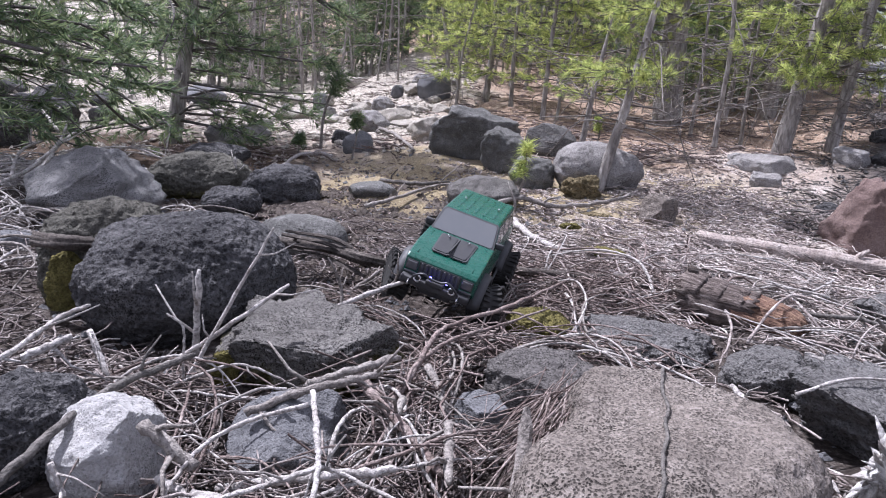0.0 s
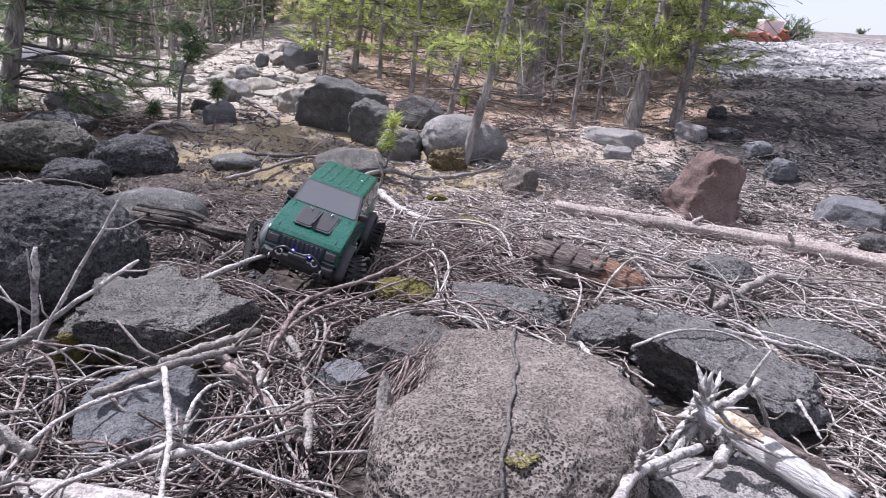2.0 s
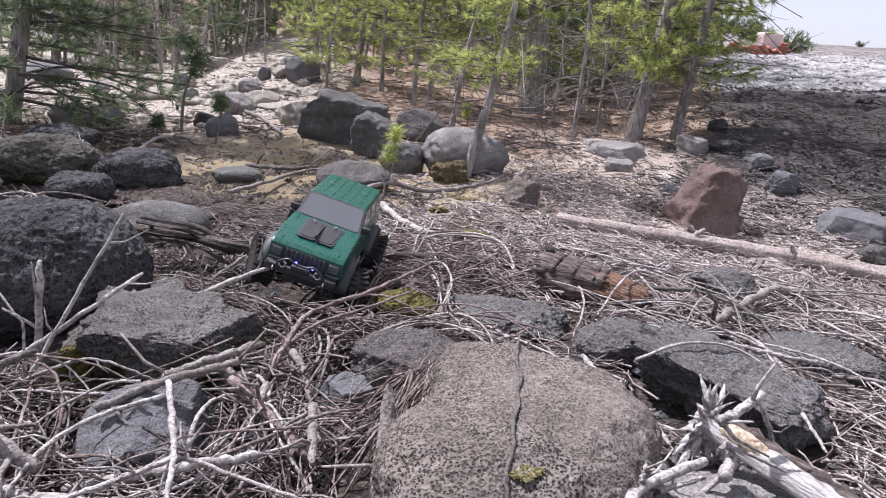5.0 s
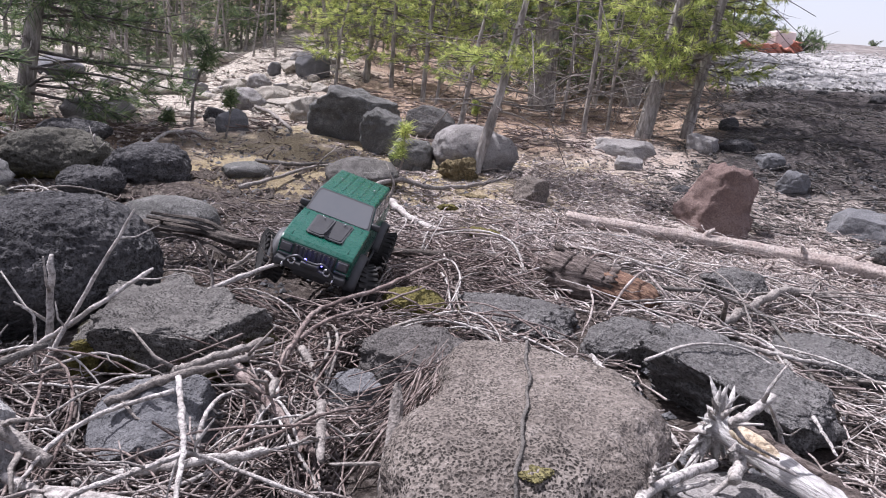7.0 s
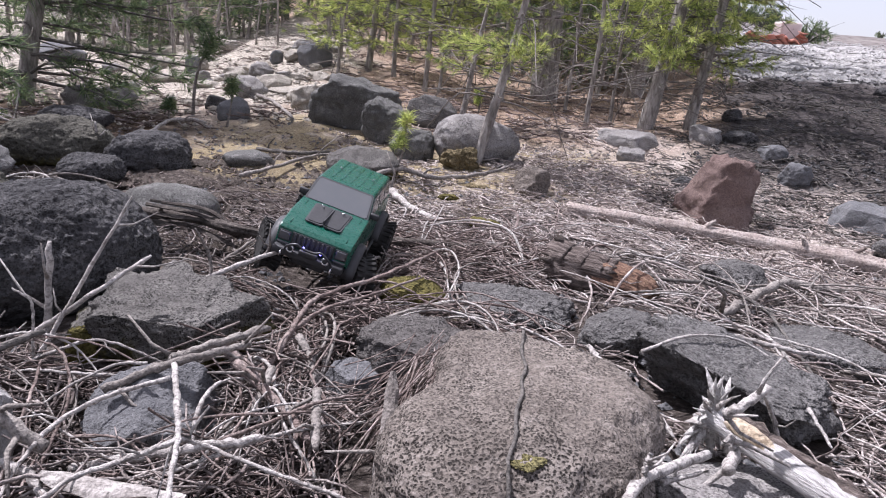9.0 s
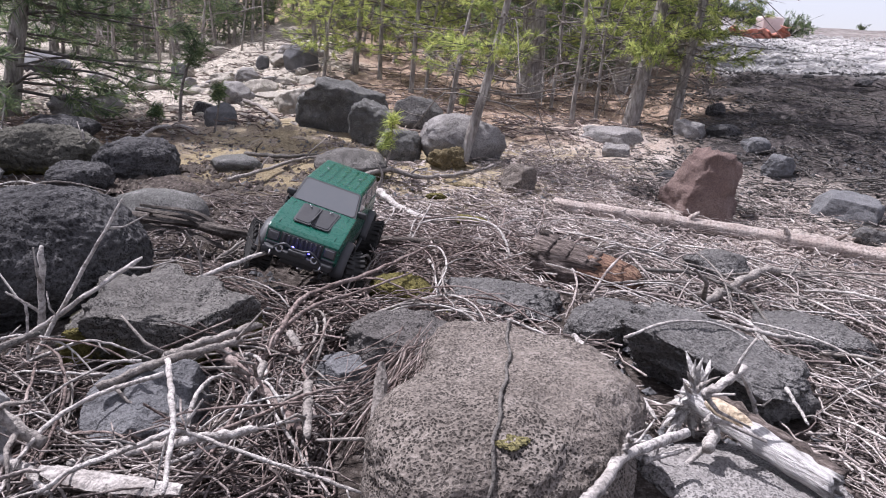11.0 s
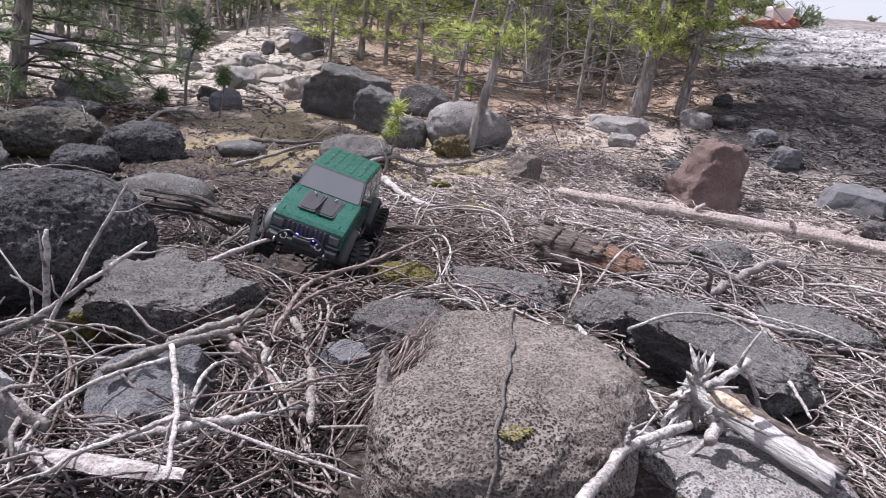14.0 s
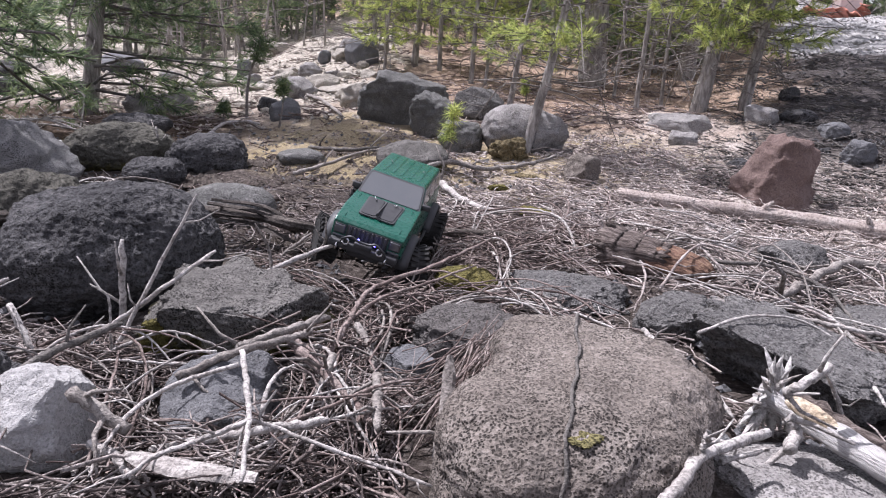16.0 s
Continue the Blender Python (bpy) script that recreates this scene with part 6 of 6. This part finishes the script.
    b = [bm.verts.new((x1, y, z)) for y, z in outline]
    bm.faces.new(a)
    bm.faces.new(b[::-1])
    n = len(outline)
    for i in range(n):
        bm.faces.new((a[i], b[i], b[(i + 1) % n], a[(i + 1) % n]))
    bmesh.ops.recalc_face_normals(bm, faces=bm.faces)
    if bevel:
        sharp = [e for e in bm.edges if len(e.link_faces) == 2 and e.calc_face_angle(0) > 0.5]
        bmesh.ops.bevel(bm, geom=sharp, offset=bevel, segments=2, affect="EDGES", profile=0.6)
    return bm


def lathe_x(profile, turns=28):
    """A round body about the x axis from (x, radius) rows."""
    bm = bmesh.new()
    rings = []
    for x, r in profile:
        rings.append([bm.verts.new((x, r * math.cos(2 * math.pi * k / turns), r * math.sin(2 * math.pi * k / turns))) for k in range(turns)])
    for a, b in zip(rings, rings[1:]):
        for k in range(turns):
            bm.faces.new((a[k], a[(k + 1) % turns], b[(k + 1) % turns], b[k]))
    for ring in (rings[0], rings[-1]):
        if len(ring) > 2 and profile[0][1] > 0:
            bm.faces.new(ring)
    bmesh.ops.recalc_face_normals(bm, faces=bm.faces)
    return bm


def pane(corners, out, thick=0.002):
    """A thin sheet with rounded corners, lying on a slanted side."""
    out = Vector(out).normalized()
    c = [Vector(p) for p in corners]
    ring = []
    for i, p in enumerate(c):
        for q in (c[i - 1], c[(i + 1) % len(c)]):
            ring.append(p + (q - p).normalized() * 0.005)
    bm = bmesh.new()
    low = [bm.verts.new(p - out * 0.001) for p in ring]
    top = [bm.verts.new(p + out * thick) for p in ring]
    n = len(ring)
    bm.faces.new(low[::-1])
    bm.faces.new(top)
    for i in range(n):
        bm.faces.new((low[i], low[(i + 1) % n], top[(i + 1) % n], top[i]))
    bmesh.ops.recalc_face_normals(bm, faces=bm.faces)
    return bm


def rod(points, radius, n=8):
    bm = bmesh.new()
    tube(bm, smooth_line(points, 5) if len(points) > 2 else points, [radius] * (len(points) if len(points) < 3 else (len(points) - 1) * 5 + 1), n)
    return bm


def truck():
    t = tagged(new("model_truck"), "green radio-controlled model off-road truck climbing over dry sticks", "model truck")
    axle, arch = 0.150, 0.066
    outline = [(-0.222, 0.104), (-0.226, 0.140), (-0.222, 0.176), (-0.10, 0.178), (0.078, 0.179), (0.16, 0.171), (0.222, 0.157), (0.232, 0.150), (0.233, 0.112), (0.222, 0.104)]
    for c in (axle, -axle):
        for k in range(9):
            a = radians(22 + k * (136 / 8))
            outline.append((c + arch * math.cos(a), 0.066 + arch * 0.98 * math.sin(a)))
        if c > 0:
            outline += [(0.080, 0.086), (-0.080, 0.086)]
    bm = prism(outline, -0.090, 0.090, 0.0035)
    for v in bm.verts:
        if v.co.z > 0.15:
            v.co.x *= 1 - (v.co.z - 0.15) * 1.2
        if v.co.y > 0.19:
            v.co.x *= 1 - (v.co.y - 0.19) * 0.9
    body = part("body", bm, "paint_green", t, "glossy dark green body shell", False)
    # the cab
    base, top = [(-0.086, 0.078), (0.086, 0.078), (0.086, -0.220), (-0.086, -0.220)], [(-0.074, 0.012), (0.074, 0.012), (0.074, -0.206), (-0.074, -0.206)]
    bm = bmesh.new()
    a = [bm.verts.new((x, y, 0.174)) for x, y in base]
    b = [bm.verts.new((x, y, 0.228)) for x, y in top]
    bm.faces.new(b)
    bm.faces.new(a[::-1])
    for i in range(4):
        bm.faces.new((a[i], a[(i + 1) % 4], b[(i + 1) % 4], b[i]))
    bmesh.ops.recalc_face_normals(bm, faces=bm.faces)
    bmesh.ops.bevel(bm, geom=list(bm.edges), offset=0.005, segments=3, affect="EDGES", profile=0.5)
    part("cab", bm, "paint_green", t, "", False)
    for i in range(5):
        x = -0.048 + i * 0.024
        part("roof_rib", block((x - 0.0035, -0.19, 0.226), (x + 0.0035, -0.01, 0.2292), 0.0008), "paint_green", body)

    def on_front(x, s):
        k = 0.086 + (0.074 - 0.086) * s
        return (x * k, 0.078 - 0.066 * s, 0.174 + 0.054 * s)

    part("windscreen", pane([on_front(-0.93, 0.10), on_front(0.93, 0.10), on_front(0.93, 0.90), on_front(-0.93, 0.90)], (0, 0.63, 0.77)), "glass_dark", t, "grey hazy windscreen", False)
    part("windscreen_frame", pane([on_front(-0.99, 0.03), on_front(0.99, 0.03), on_front(0.99, 0.96), on_front(-0.99, 0.96)], (0, 0.63, 0.77), 0.001), "plastic_black", t, "", False)

    def on_side(side, y, s):
        return (side * (0.086 + (0.074 - 0.086) * s), y, 0.174 + 0.054 * s)

    for side in (-1, 1):
        for y0, y1, y2, y3 in ((0.055, -0.040, -0.040, 0.012), (-0.050, -0.120, -0.120, -0.050), (-0.130, -0.205, -0.196, -0.130)):
            part("side_window", pane([on_side(side, y0, 0.12), on_side(side, y1, 0.12), on_side(side, y2, 0.86), on_side(side, y3, 0.86)], (side, 0, 0.22)), "glass_dark", t, "", False)
        part("mirror", block((side * 0.094 - 0.012, 0.045, 0.178), (side * 0.094 + 0.012, 0.057, 0.194), 0.004), "plastic_black", t)
        # door seam and lower trim
        part("side_trim", block((side * 0.090 - 0.002, -0.075, 0.105), (side * 0.090 + 0.002, 0.075, 0.112), 0.001), "plastic_black", t)
        for c in (axle, -axle):
            bm = bmesh.new()
            rings = []
            for k in range(15):
                a = radians(8 + k * (164 / 14))
                ring = []
                for dx, dr in ((0.080, 0.0), (0.108, -0.001), (0.110, 0.004), (0.100, 0.009), (0.080, 0.010)):
                    r = arch + dr
                    ring.append(bm.verts.new((side * dx, c + r * math.cos(a), 0.066 + r * math.sin(a))))
                rings.append(ring)
            for r0, r1 in zip(rings, rings[1:]):
                for k in range(5):
                    bm.faces.new((r0[k], r0[(k + 1) % 5], r1[(k + 1) % 5], r1[k]))
            bm.faces.new(rings[0])
            bm.faces.new(rings[-1])
            bmesh.ops.recalc_face_normals(bm, faces=bm.faces)
            part("fender_flare", bm, "plastic_grey", t, "dark grey plastic fender flare")
        lamp = part("headlight", block((side * 0.068 - 0.015, 0.226, 0.119), (side * 0.068 + 0.015, 0.2345, 0.145), 0.003), "plastic_black", t)
        part("lens", block((side * 0.068 - 0.012, 0.230, 0.122), (side * 0.068 + 0.012, 0.2365, 0.142), 0.002), "lamp_glass", lamp)
        part("turn_signal", block((side * 0.068 - 0.015, 0.226, 0.110), (side * 0.068 + 0.015, 0.2345, 0.117), 0.002), "lamp_glass", t)
        bm = bmesh.new()
        tube(bm, [(side * 0.042 + 0.0075 * math.cos(k * 0.5236), 0.262, 0.117 + 0.0075 * math.sin(k * 0.5236)) for k in range(13)], [0.0022] * 13, 6)
        fog = part("fog_light", bm, "chrome", t, "round chrome ring fog light")
        part("lens", block((side * 0.042 - 0.005, 0.252, 0.112), (side * 0.042 + 0.005, 0.2615, 0.122), 0.002), "plastic_black", fog)
        bm = bmesh.new()
        bmesh.ops.create_uvsphere(bm, u_segments=10, v_segments=6, radius=0.0032)
        bmesh.ops.translate(bm, vec=(side * 0.020 - 0.006, 0.255, 0.127), verts=bm.verts)
        part("led", bm, "led_blue", t, "lit blue light diode")
        part("tow_hook", rod([(side * 0.060, 0.25, 0.098), (side * 0.060, 0.268, 0.096), (side * 0.060, 0.268, 0.106), (side * 0.060, 0.25, 0.106)], 0.002), "chrome", t)
        part("tail_light", block((side * 0.078 - 0.010, -0.230, 0.125), (side * 0.078 + 0.010, -0.224, 0.165), 0.002), "lamp_glass", t)
        part("rock_slider", rod([(side * 0.092, 0.085, 0.080), (side * 0.098, 0.06, 0.078), (side * 0.098, -0.06, 0.078), (side * 0.092, -0.085, 0.080)], 0.004), "plastic_black", t)
        for y in (axle, -axle):
            part("shock", rod([(side * 0.050, y - 0.022, 0.055), (side * 0.042, y - 0.030, 0.125)], 0.006), "steel_dark", t)
    # the hood's black panel with two halves and pins
    for side in (-1, 1):
        part("hood_vent", pane([(side * 0.0005, 0.086, 0.179), (side * 0.048, 0.086, 0.179), (side * 0.044, 0.192, 0.1668), (side * 0.0005, 0.192, 0.1668)], (0, 0.1, 1), 0.002), "plastic_grey", t, "grey rim of the hood vent", False)
        panel = part("hood_panel", pane([(side * 0.0045, 0.090, 0.1788), (side * 0.044, 0.090, 0.1788), (side * 0.040, 0.187, 0.1675), (side * 0.0045, 0.187, 0.1675)], (0, 0.1, 1), 0.0035), "plastic_black", t, "black plastic hood vent panel", False)
        part("body_pin", rod([(side * 0.026, 0.100, 0.180), (side * 0.030, 0.106, 0.188), (side * 0.024, 0.110, 0.184), (side * 0.027, 0.098, 0.184)], 0.0009), "chrome", panel)
        part("body_pin", rod([(side * 0.045, -0.10, 0.228), (side * 0.049, -0.094, 0.237), (side * 0.043, -0.090, 0.233), (side * 0.046, -0.102, 0.232)], 0.0009), "chrome", t)
    part("hood_seam", block((-0.0015, 0.088, 0.172), (0.0015, 0.190, 0.1815), 0.0005), "plastic_grey", t)
    for side in (-1, 1):
        part("hood_crease", rod([(side * 0.070, 0.088, 0.1785), (side * 0.068, 0.215, 0.1585)], 0.0016), "paint_green", t)
    grille = part("grille", block((-0.052, 0.226, 0.112), (0.052, 0.2335, 0.147), 0.002), "plastic_black", t)
    for i in range(9):
        x = -0.044 + 0.011 * i
        part("slat", block((x - 0.0028, 0.232, 0.115), (x + 0.0028, 0.2355, 0.144), 0.001), "plastic_grey", grille)
    part("bumper", block((-0.084, 0.232, 0.092), (0.084, 0.254, 0.110), 0.004), "plastic_black", t, "black front bumper")
    part("bull_bar", rod([(-0.056, 0.25, 0.106), (-0.050, 0.264, 0.122), (-0.030, 0.268, 0.135), (-0.014, 0.266, 0.129), (0.014, 0.266, 0.129), (0.030, 0.268, 0.135), (0.050, 0.264, 0.122), (0.056, 0.25, 0.106)], 0.003), "steel_dark", t, "bent grey tube bar")
    part("winch", block((-0.022, 0.25, 0.108), (0.022, 0.262, 0.122), 0.004), "plastic_black", t)
    part("rear_bumper", block((-0.080, -0.245, 0.095), (0.080, -0.224, 0.112), 0.004), "plastic_black", t)
    part("chassis", block((-0.040, -0.215, 0.072), (0.040, 0.232, 0.100), 0.004), "plastic_black", t)
    part("skid_plate", block((-0.034, -0.06, 0.058), (0.034, 0.06, 0.074), 0.006), "plastic_black", t)
    part("steering_rod", rod([(-0.070, 0.188, 0.062), (0.070, 0.188, 0.058)], 0.0028), "chrome", t, "bare steel steering rod")
    for y in (axle, -axle):
        bm = rod([(-0.1, y, 0.060), (0.1, y, 0.060)], 0.0085, 12)
        bmesh.ops.create_uvsphere(bm, u_segments=14, v_segments=8, radius=0.021, matrix=Matrix.Translation((0.018, y, 0.056)))
        part("axle", bm, "plastic_black", t)
    # wheels
    master = None
    for y, steer in ((axle, 24), (-axle, 0)):
        for side in (-1, 1):
            where = pose(side * 0.114, y, 0.060, 0, 0, steer) @ Matrix.Rotation(0 if side > 0 else math.pi, 4, "Z")
            if master is None:
                wheel = new("wheel")
                wheel.parent = t
                bm = lathe_x([(-0.024, 0.027), (-0.026, 0.038), (-0.025, 0.050), (-0.021, 0.0545), (0.021, 0.0545), (0.025, 0.050), (0.026, 0.038), (0.024, 0.027)], 36)
                for k in range(26):
                    a = 2 * math.pi * k / 26
                    for s in (-1, 1):
                        lug = bmesh.ops.create_cube(bm, size=1)["verts"]
                        m = Matrix.Rotation(a + (0.06 if s > 0 else -0.06), 4, "X") @ pose(s * 0.013, 0.0555, 0, 0, 0, s * 24) @ Matrix.Diagonal((0.024, 0.0085, 0.0066, 1))
                        for v in lug:
                            v.co = m @ v.co
                        side_lug = bmesh.ops.create_cube(bm, size=1)["verts"]
                        m = Matrix.Rotation(a, 4, "X") @ pose(s * 0.0245, 0.0505, 0) @ Matrix.Diagonal((0.005, 0.010, 0.006, 1))
                        for v in side_lug:
                            v.co = m @ v.co
                tyre = part("tyre", bm, "rubber", wheel, "black knobbly rubber tyre", False)
                rim = part("rim", lathe_x([(-0.019, 0.029), (0.019, 0.029), (0.021, 0.027), (0.014, 0.024), (0.010, 0.010), (0.012, 0.0)], 28), "steel_dark", wheel, "dark metal rim")
                for k in range(6):
                    bm = block((0.008, 0.008, -0.003), (0.016, 0.0265, 0.003), 0.001)
                    bmesh.ops.rotate(bm, cent=(0, 0, 0), matrix=Matrix.Rotation(k * math.pi / 3, 3, "X"), verts=bm.verts)
                    part("spoke", bm, "chrome", rim)
                part("hub", lathe_x([(0.008, 0.008), (0.019, 0.007), (0.021, 0.0)], 14), "chrome", rim)
                wheel.matrix_basis = where
                master = wheel
            else:
                copy_thing(master, where)
    t.matrix_world = pose(-0.317, 1.749, 0.041, -3.2, -15.0, 176.7)
    return t


truck()


# ---- broken logs ----
def stump_log():
    """A short rotten log, dark with bark at one end and split red wood at the other."""
    a, b = Vector((0.315, 1.850, 0.068)), Vector((0.545, 1.715, 0.056))
    root = tagged(new("log"), "short broken log with charred bark and split reddish heartwood", "log")
    root.location = a
    d = b - a
    r = 0.070
    n = 16
    bm = bmesh.new()
    weathered(bm, [d * (0.66 * i / n) + Vector((0, 0, 0.003 * math.sin(i * 1.3))) for i in range(n + 1)], [r * (1.05 - 0.22 * (i / n)) for i in range(n + 1)], 56, 0.12, 4, 0.03)
    part("bark", bm, "log_char", root, "dark weathered outer wood with bark")
    bm = bmesh.new()
    weathered(bm, [d * (0.48 + 0.58 * i / n) + Vector((0, 0, -0.010 * i / n)) for i in range(n + 1)], [r * (0.84 - 0.16 * (i / n) - 0.25 * (i / n) ** 7) for i in range(n + 1)], 48, 0.14, 9, 0.03)
    part("heartwood", bm, "log_red", root, "split reddish brown heartwood")
    rng = random.Random(3)
    across = d.cross(Vector((0, 0, 1))).normalized()
    for i in range(5):
        s = rng.uniform(0.45, 0.8)
        base = d * s + across * rng.uniform(0.015, 0.04) + Vector((0, 0, -0.03))
        bm = bmesh.new()
        tube(bm, [base, base + d * 0.12 + Vector((0, 0, 0.006)), base + d * 0.3 + across * 0.012], [0.007, 0.006, 0.002], 5, 0.15, i)
        part("splinter", bm, "wood_pale", root, "pale splinter of wood")
    for i in range(7):
        bm = bmesh.new()
        ang = rng.uniform(0.3, 2.8)
        base = across * math.cos(ang) * r + Vector((0, 0, math.sin(ang) * r))
        tube(bm, [base + d * 0.05, base * 1.1 - d * rng.uniform(0.0, 0.05), base * 1.25 - d * rng.uniform(0.03, 0.12)], [0.009, 0.006, 0.001], 5, 0.2, i)
        part("splinter", bm, "wood_char", root)


def broken_trunk():
    """A bleached trunk that broke off in a crown of splinters."""
    a, b = Vector((0.455, 1.045, 0.076)), Vector((0.600, 0.835, 0.050))
    root = tagged(new("log"), "bleached broken pine trunk with a crown of white splinters", "log")
    root.location = a
    d = b - a
    w = d.normalized()
    across = w.cross(Vector((0, 0, 1))).normalized()
    rise = across.cross(w)
    bm = bmesh.new()
    n = 14
    weathered(bm, [d * (i / n) for i in range(n + 1)], [0.0205 * (1.35 - 0.18 * i if i < 2 else 1.0 + 0.06 * math.sin(i * 1.9)) for i in range(n + 1)], 28, 0.18, 2, 0.02)
    part("trunk", bm, "log_bleached", root, "bare bleached wood")
    bm = bmesh.new()
    tube(bm, [d * (0.14 + 0.86 * i / n) - across * 0.016 + rise * 0.015 for i in range(n + 1)], [0.0115 * (1 + 0.3 * math.sin(i * 2.7)) for i in range(n + 1)], 8, 0.2, 5)
    part("bark", bm, "log_char", root, "strip of dark peeling bark")
    bm = bmesh.new()
    tube(bm, [d * (0.10 + 0.40 * i / n) + across * 0.004 + rise * 0.012 for i in range(n + 1)], [0.014 * math.sin(0.3 + 2.5 * i / n) + 0.002 for i in range(n + 1)], 14, 0.06, 6)
    part("inner_wood", bm, "wood_tan", root, "yellowish freshly exposed wood")
    rng = random.Random(8)
    for i in range(130):
        ang = rng.uniform(0, 6.283)
        side = across * math.cos(ang) + rise * math.sin(ang)
        base = side * rng.uniform(0.004, 0.024)
        out = (-w * rng.uniform(-0.35, 0.55) + side * rng.uniform(0.5, 1.6) + Vector((rng.uniform(-0.4, 0.4), rng.uniform(-0.4, 0.4), rng.uniform(-0.35, 0.2)))).normalized()
        length = 0.014 + 0.062 * rng.random() ** 2
        wide = across.lerp(rise, rng.random()).cross(out).normalized() * rng.uniform(0.002, 0.0075)
        flat = out.cross(wide).normalized() * rng.uniform(0.0008, 0.0022)
        bend = Vector((rng.uniform(-1, 1), rng.uniform(-1, 1), rng.uniform(-1, 0.4))) * length * 0.22
        bm = bmesh.new()
        rows = []
        for k, (f, g) in enumerate(((-0.3, 1.0), (0.35, 1.1), (0.7, 0.7), (1.0, 0.12))):
            p = base + w * 0.012 + out * length * f + bend * max(0, f) ** 2
            j = rng.uniform(0.7, 1.2) * g
            rows.append([bm.verts.new(p + wide * u * j + flat * v * g) for u, v in ((-1, -1), (1, -1), (1, 1), (-1, 1))])
        for p, q in zip(rows, rows[1:]):
            for k in range(4):
                bm.faces.new((p[k], p[(k + 1) % 4], q[(k + 1) % 4], q[k]))
        bm.faces.new(rows[0][::-1])
        bm.faces.new(rows[-1])
        part("splinter", bm, "wood_white" if rng.random() < 0.6 else "wood_pale" if rng.random() < 0.6 else "wood_grey", root)




def grain_material(name, turn, dark, mid, light):
    """Wood with cracks and streaks along a log that lies at the given turn."""
    p = Paint(name, 0.88, 0, 0.2)
    n = p.node("ShaderNodeMapping")
    n.inputs["Rotation"].default_value = (0, 0, radians(-turn))
    p.link(p.co, n.inputs["Vector"])
    m = p.node("ShaderNodeMapping")
    m.inputs["Scale"].default_value = (0.09, 1, 1)
    p.link(n.outputs[0], m.inputs["Vector"])
    lines = p.noise(150.0, 5, 0.7, m.outputs[0])
    col = p.ramp(p.math("ADD", p.math("MULTIPLY", lines, 0.7), p.math("MULTIPLY", p.noise(28.0, 5, 0.7), 0.3)), (0.36, dark), (0.5, mid), (0.64, light))
    p.color(col)
    p.bump(lines, 1.0, 0.012)
    MAT[name] = p.m


grain_material("log_char", -36, (0.03, 0.024, 0.021), (0.115, 0.092, 0.082), (0.25, 0.21, 0.19))
grain_material("log_red", -36, (0.045, 0.03, 0.024), (0.17, 0.10, 0.072), (0.36, 0.24, 0.16))
grain_material("log_bleached", -59, (0.22, 0.205, 0.195), (0.50, 0.48, 0.465), (0.68, 0.66, 0.645))
wood_material("wood_tan", (0.24, 0.165, 0.09), (0.40, 0.30, 0.19), (0.56, 0.47, 0.36))
wood_material("wood_white", (0.34, 0.32, 0.30), (0.55, 0.53, 0.51), (0.72, 0.70, 0.68))
stump_log()
broken_trunk()


# ---- the far ridge ----
plain("net_orange", (0.52, 0.22, 0.16), 0.7, 0, 0.3, 0.3, 3)
plain("sack_white", (0.62, 0.52, 0.50), 0.8, 0, 0.3, 0.3, 3)


def safety_net():
    x0, y0 = (5.72, 14.48)
    bm = bmesh.new()
    rows = []
    rng = random.Random(2)
    for i in range(40):
        s = i / 39
        x, y = x0 + 1.08 * s, y0 - 0.22 * s
        g = ground(x, y)
        h = 0.17 + 0.12 * noise.noise(Vector((s * 6, 0, 3))) + 0.05 * rng.random()
        rows.append([bm.verts.new((x + 0.06 * math.sin(k * 1.9 + i * 0.8), y + 0.10 * math.sin(k * 2.1 + i), g - 0.03 + h * k / 4)) for k in range(5)])
    for a, b in zip(rows, rows[1:]):
        for k in range(4):
            bm.faces.new((a[k], b[k], b[k + 1], a[k + 1]))
    ob = finish(bm, "safety_net", "net_orange")
    thick = ob.modifiers.new("thickness", "SOLIDIFY")
    thick.thickness = 0.012
    tagged(ob, "crumpled orange plastic safety net on the gravel ridge", "safety net")


def bulk_sack():
    x, y = (6.62, 14.72)
    bm = block((-0.21, -0.18, -0.05), (0.21, 0.18, 0.37), 0.07, 4)
    for v in bm.verts:
        v.co += Vector((noise.noise(v.co * 4), noise.noise(v.co * 4 + Vector((7, 0, 0))), 0)) * 0.05
    ob = finish(bm, "bulk_sack", "sack_white")
    ob.location = (x, y, ground(x, y))
    tagged(ob, "pale filled bulk sack standing beside orange netting", "sack")


safety_net()
bulk_sack()
for x, y, h, seed in ((8.55, 20.60, 0.75, 1), (7.60, 15.95, 0.52, 2), (8.10, 20.90, 0.6, 3), (13.10, 26.30, 0.3, 4), (15.2, 26.2, 0.25, 5)):
    rng = random.Random(seed)
    root = tagged(new("shrub"), "dark green low shrub on the ridge", "shrub", "shrubs")
    root.location = (x, y, ground(x, y))
    bm, verts, faces = bmesh.new(), [], []
    for i in range(16):
        a = rng.uniform(0, 6.283)
        tip = Vector((math.cos(a) * h * rng.uniform(0.3, 1.1), math.sin(a) * h * 0.8, h * rng.uniform(0.35, 1.0)))
        tube(bm, [Vector((0, 0, -0.03)), tip * 0.5 + Vector((0, 0, 0.05)), tip], [0.02, 0.012, 0.004], 4, 0.1, i)
        for k in range(9):
            tuft(verts, faces, tip * rng.uniform(0.45, 1.0) + Vector((rng.uniform(-1, 1), rng.uniform(-1, 1), rng.uniform(-1, 1))) * 0.12 * h, Vector((rng.uniform(-1, 1), rng.uniform(-1, 1), 1)), 0.22 * h, rng, 16)
    tagged(part("branchwork", bm, "wood_dark", root), kind="stuff")
    tagged(needles("foliage", verts, faces, "needles_deep", root), kind="stuff")
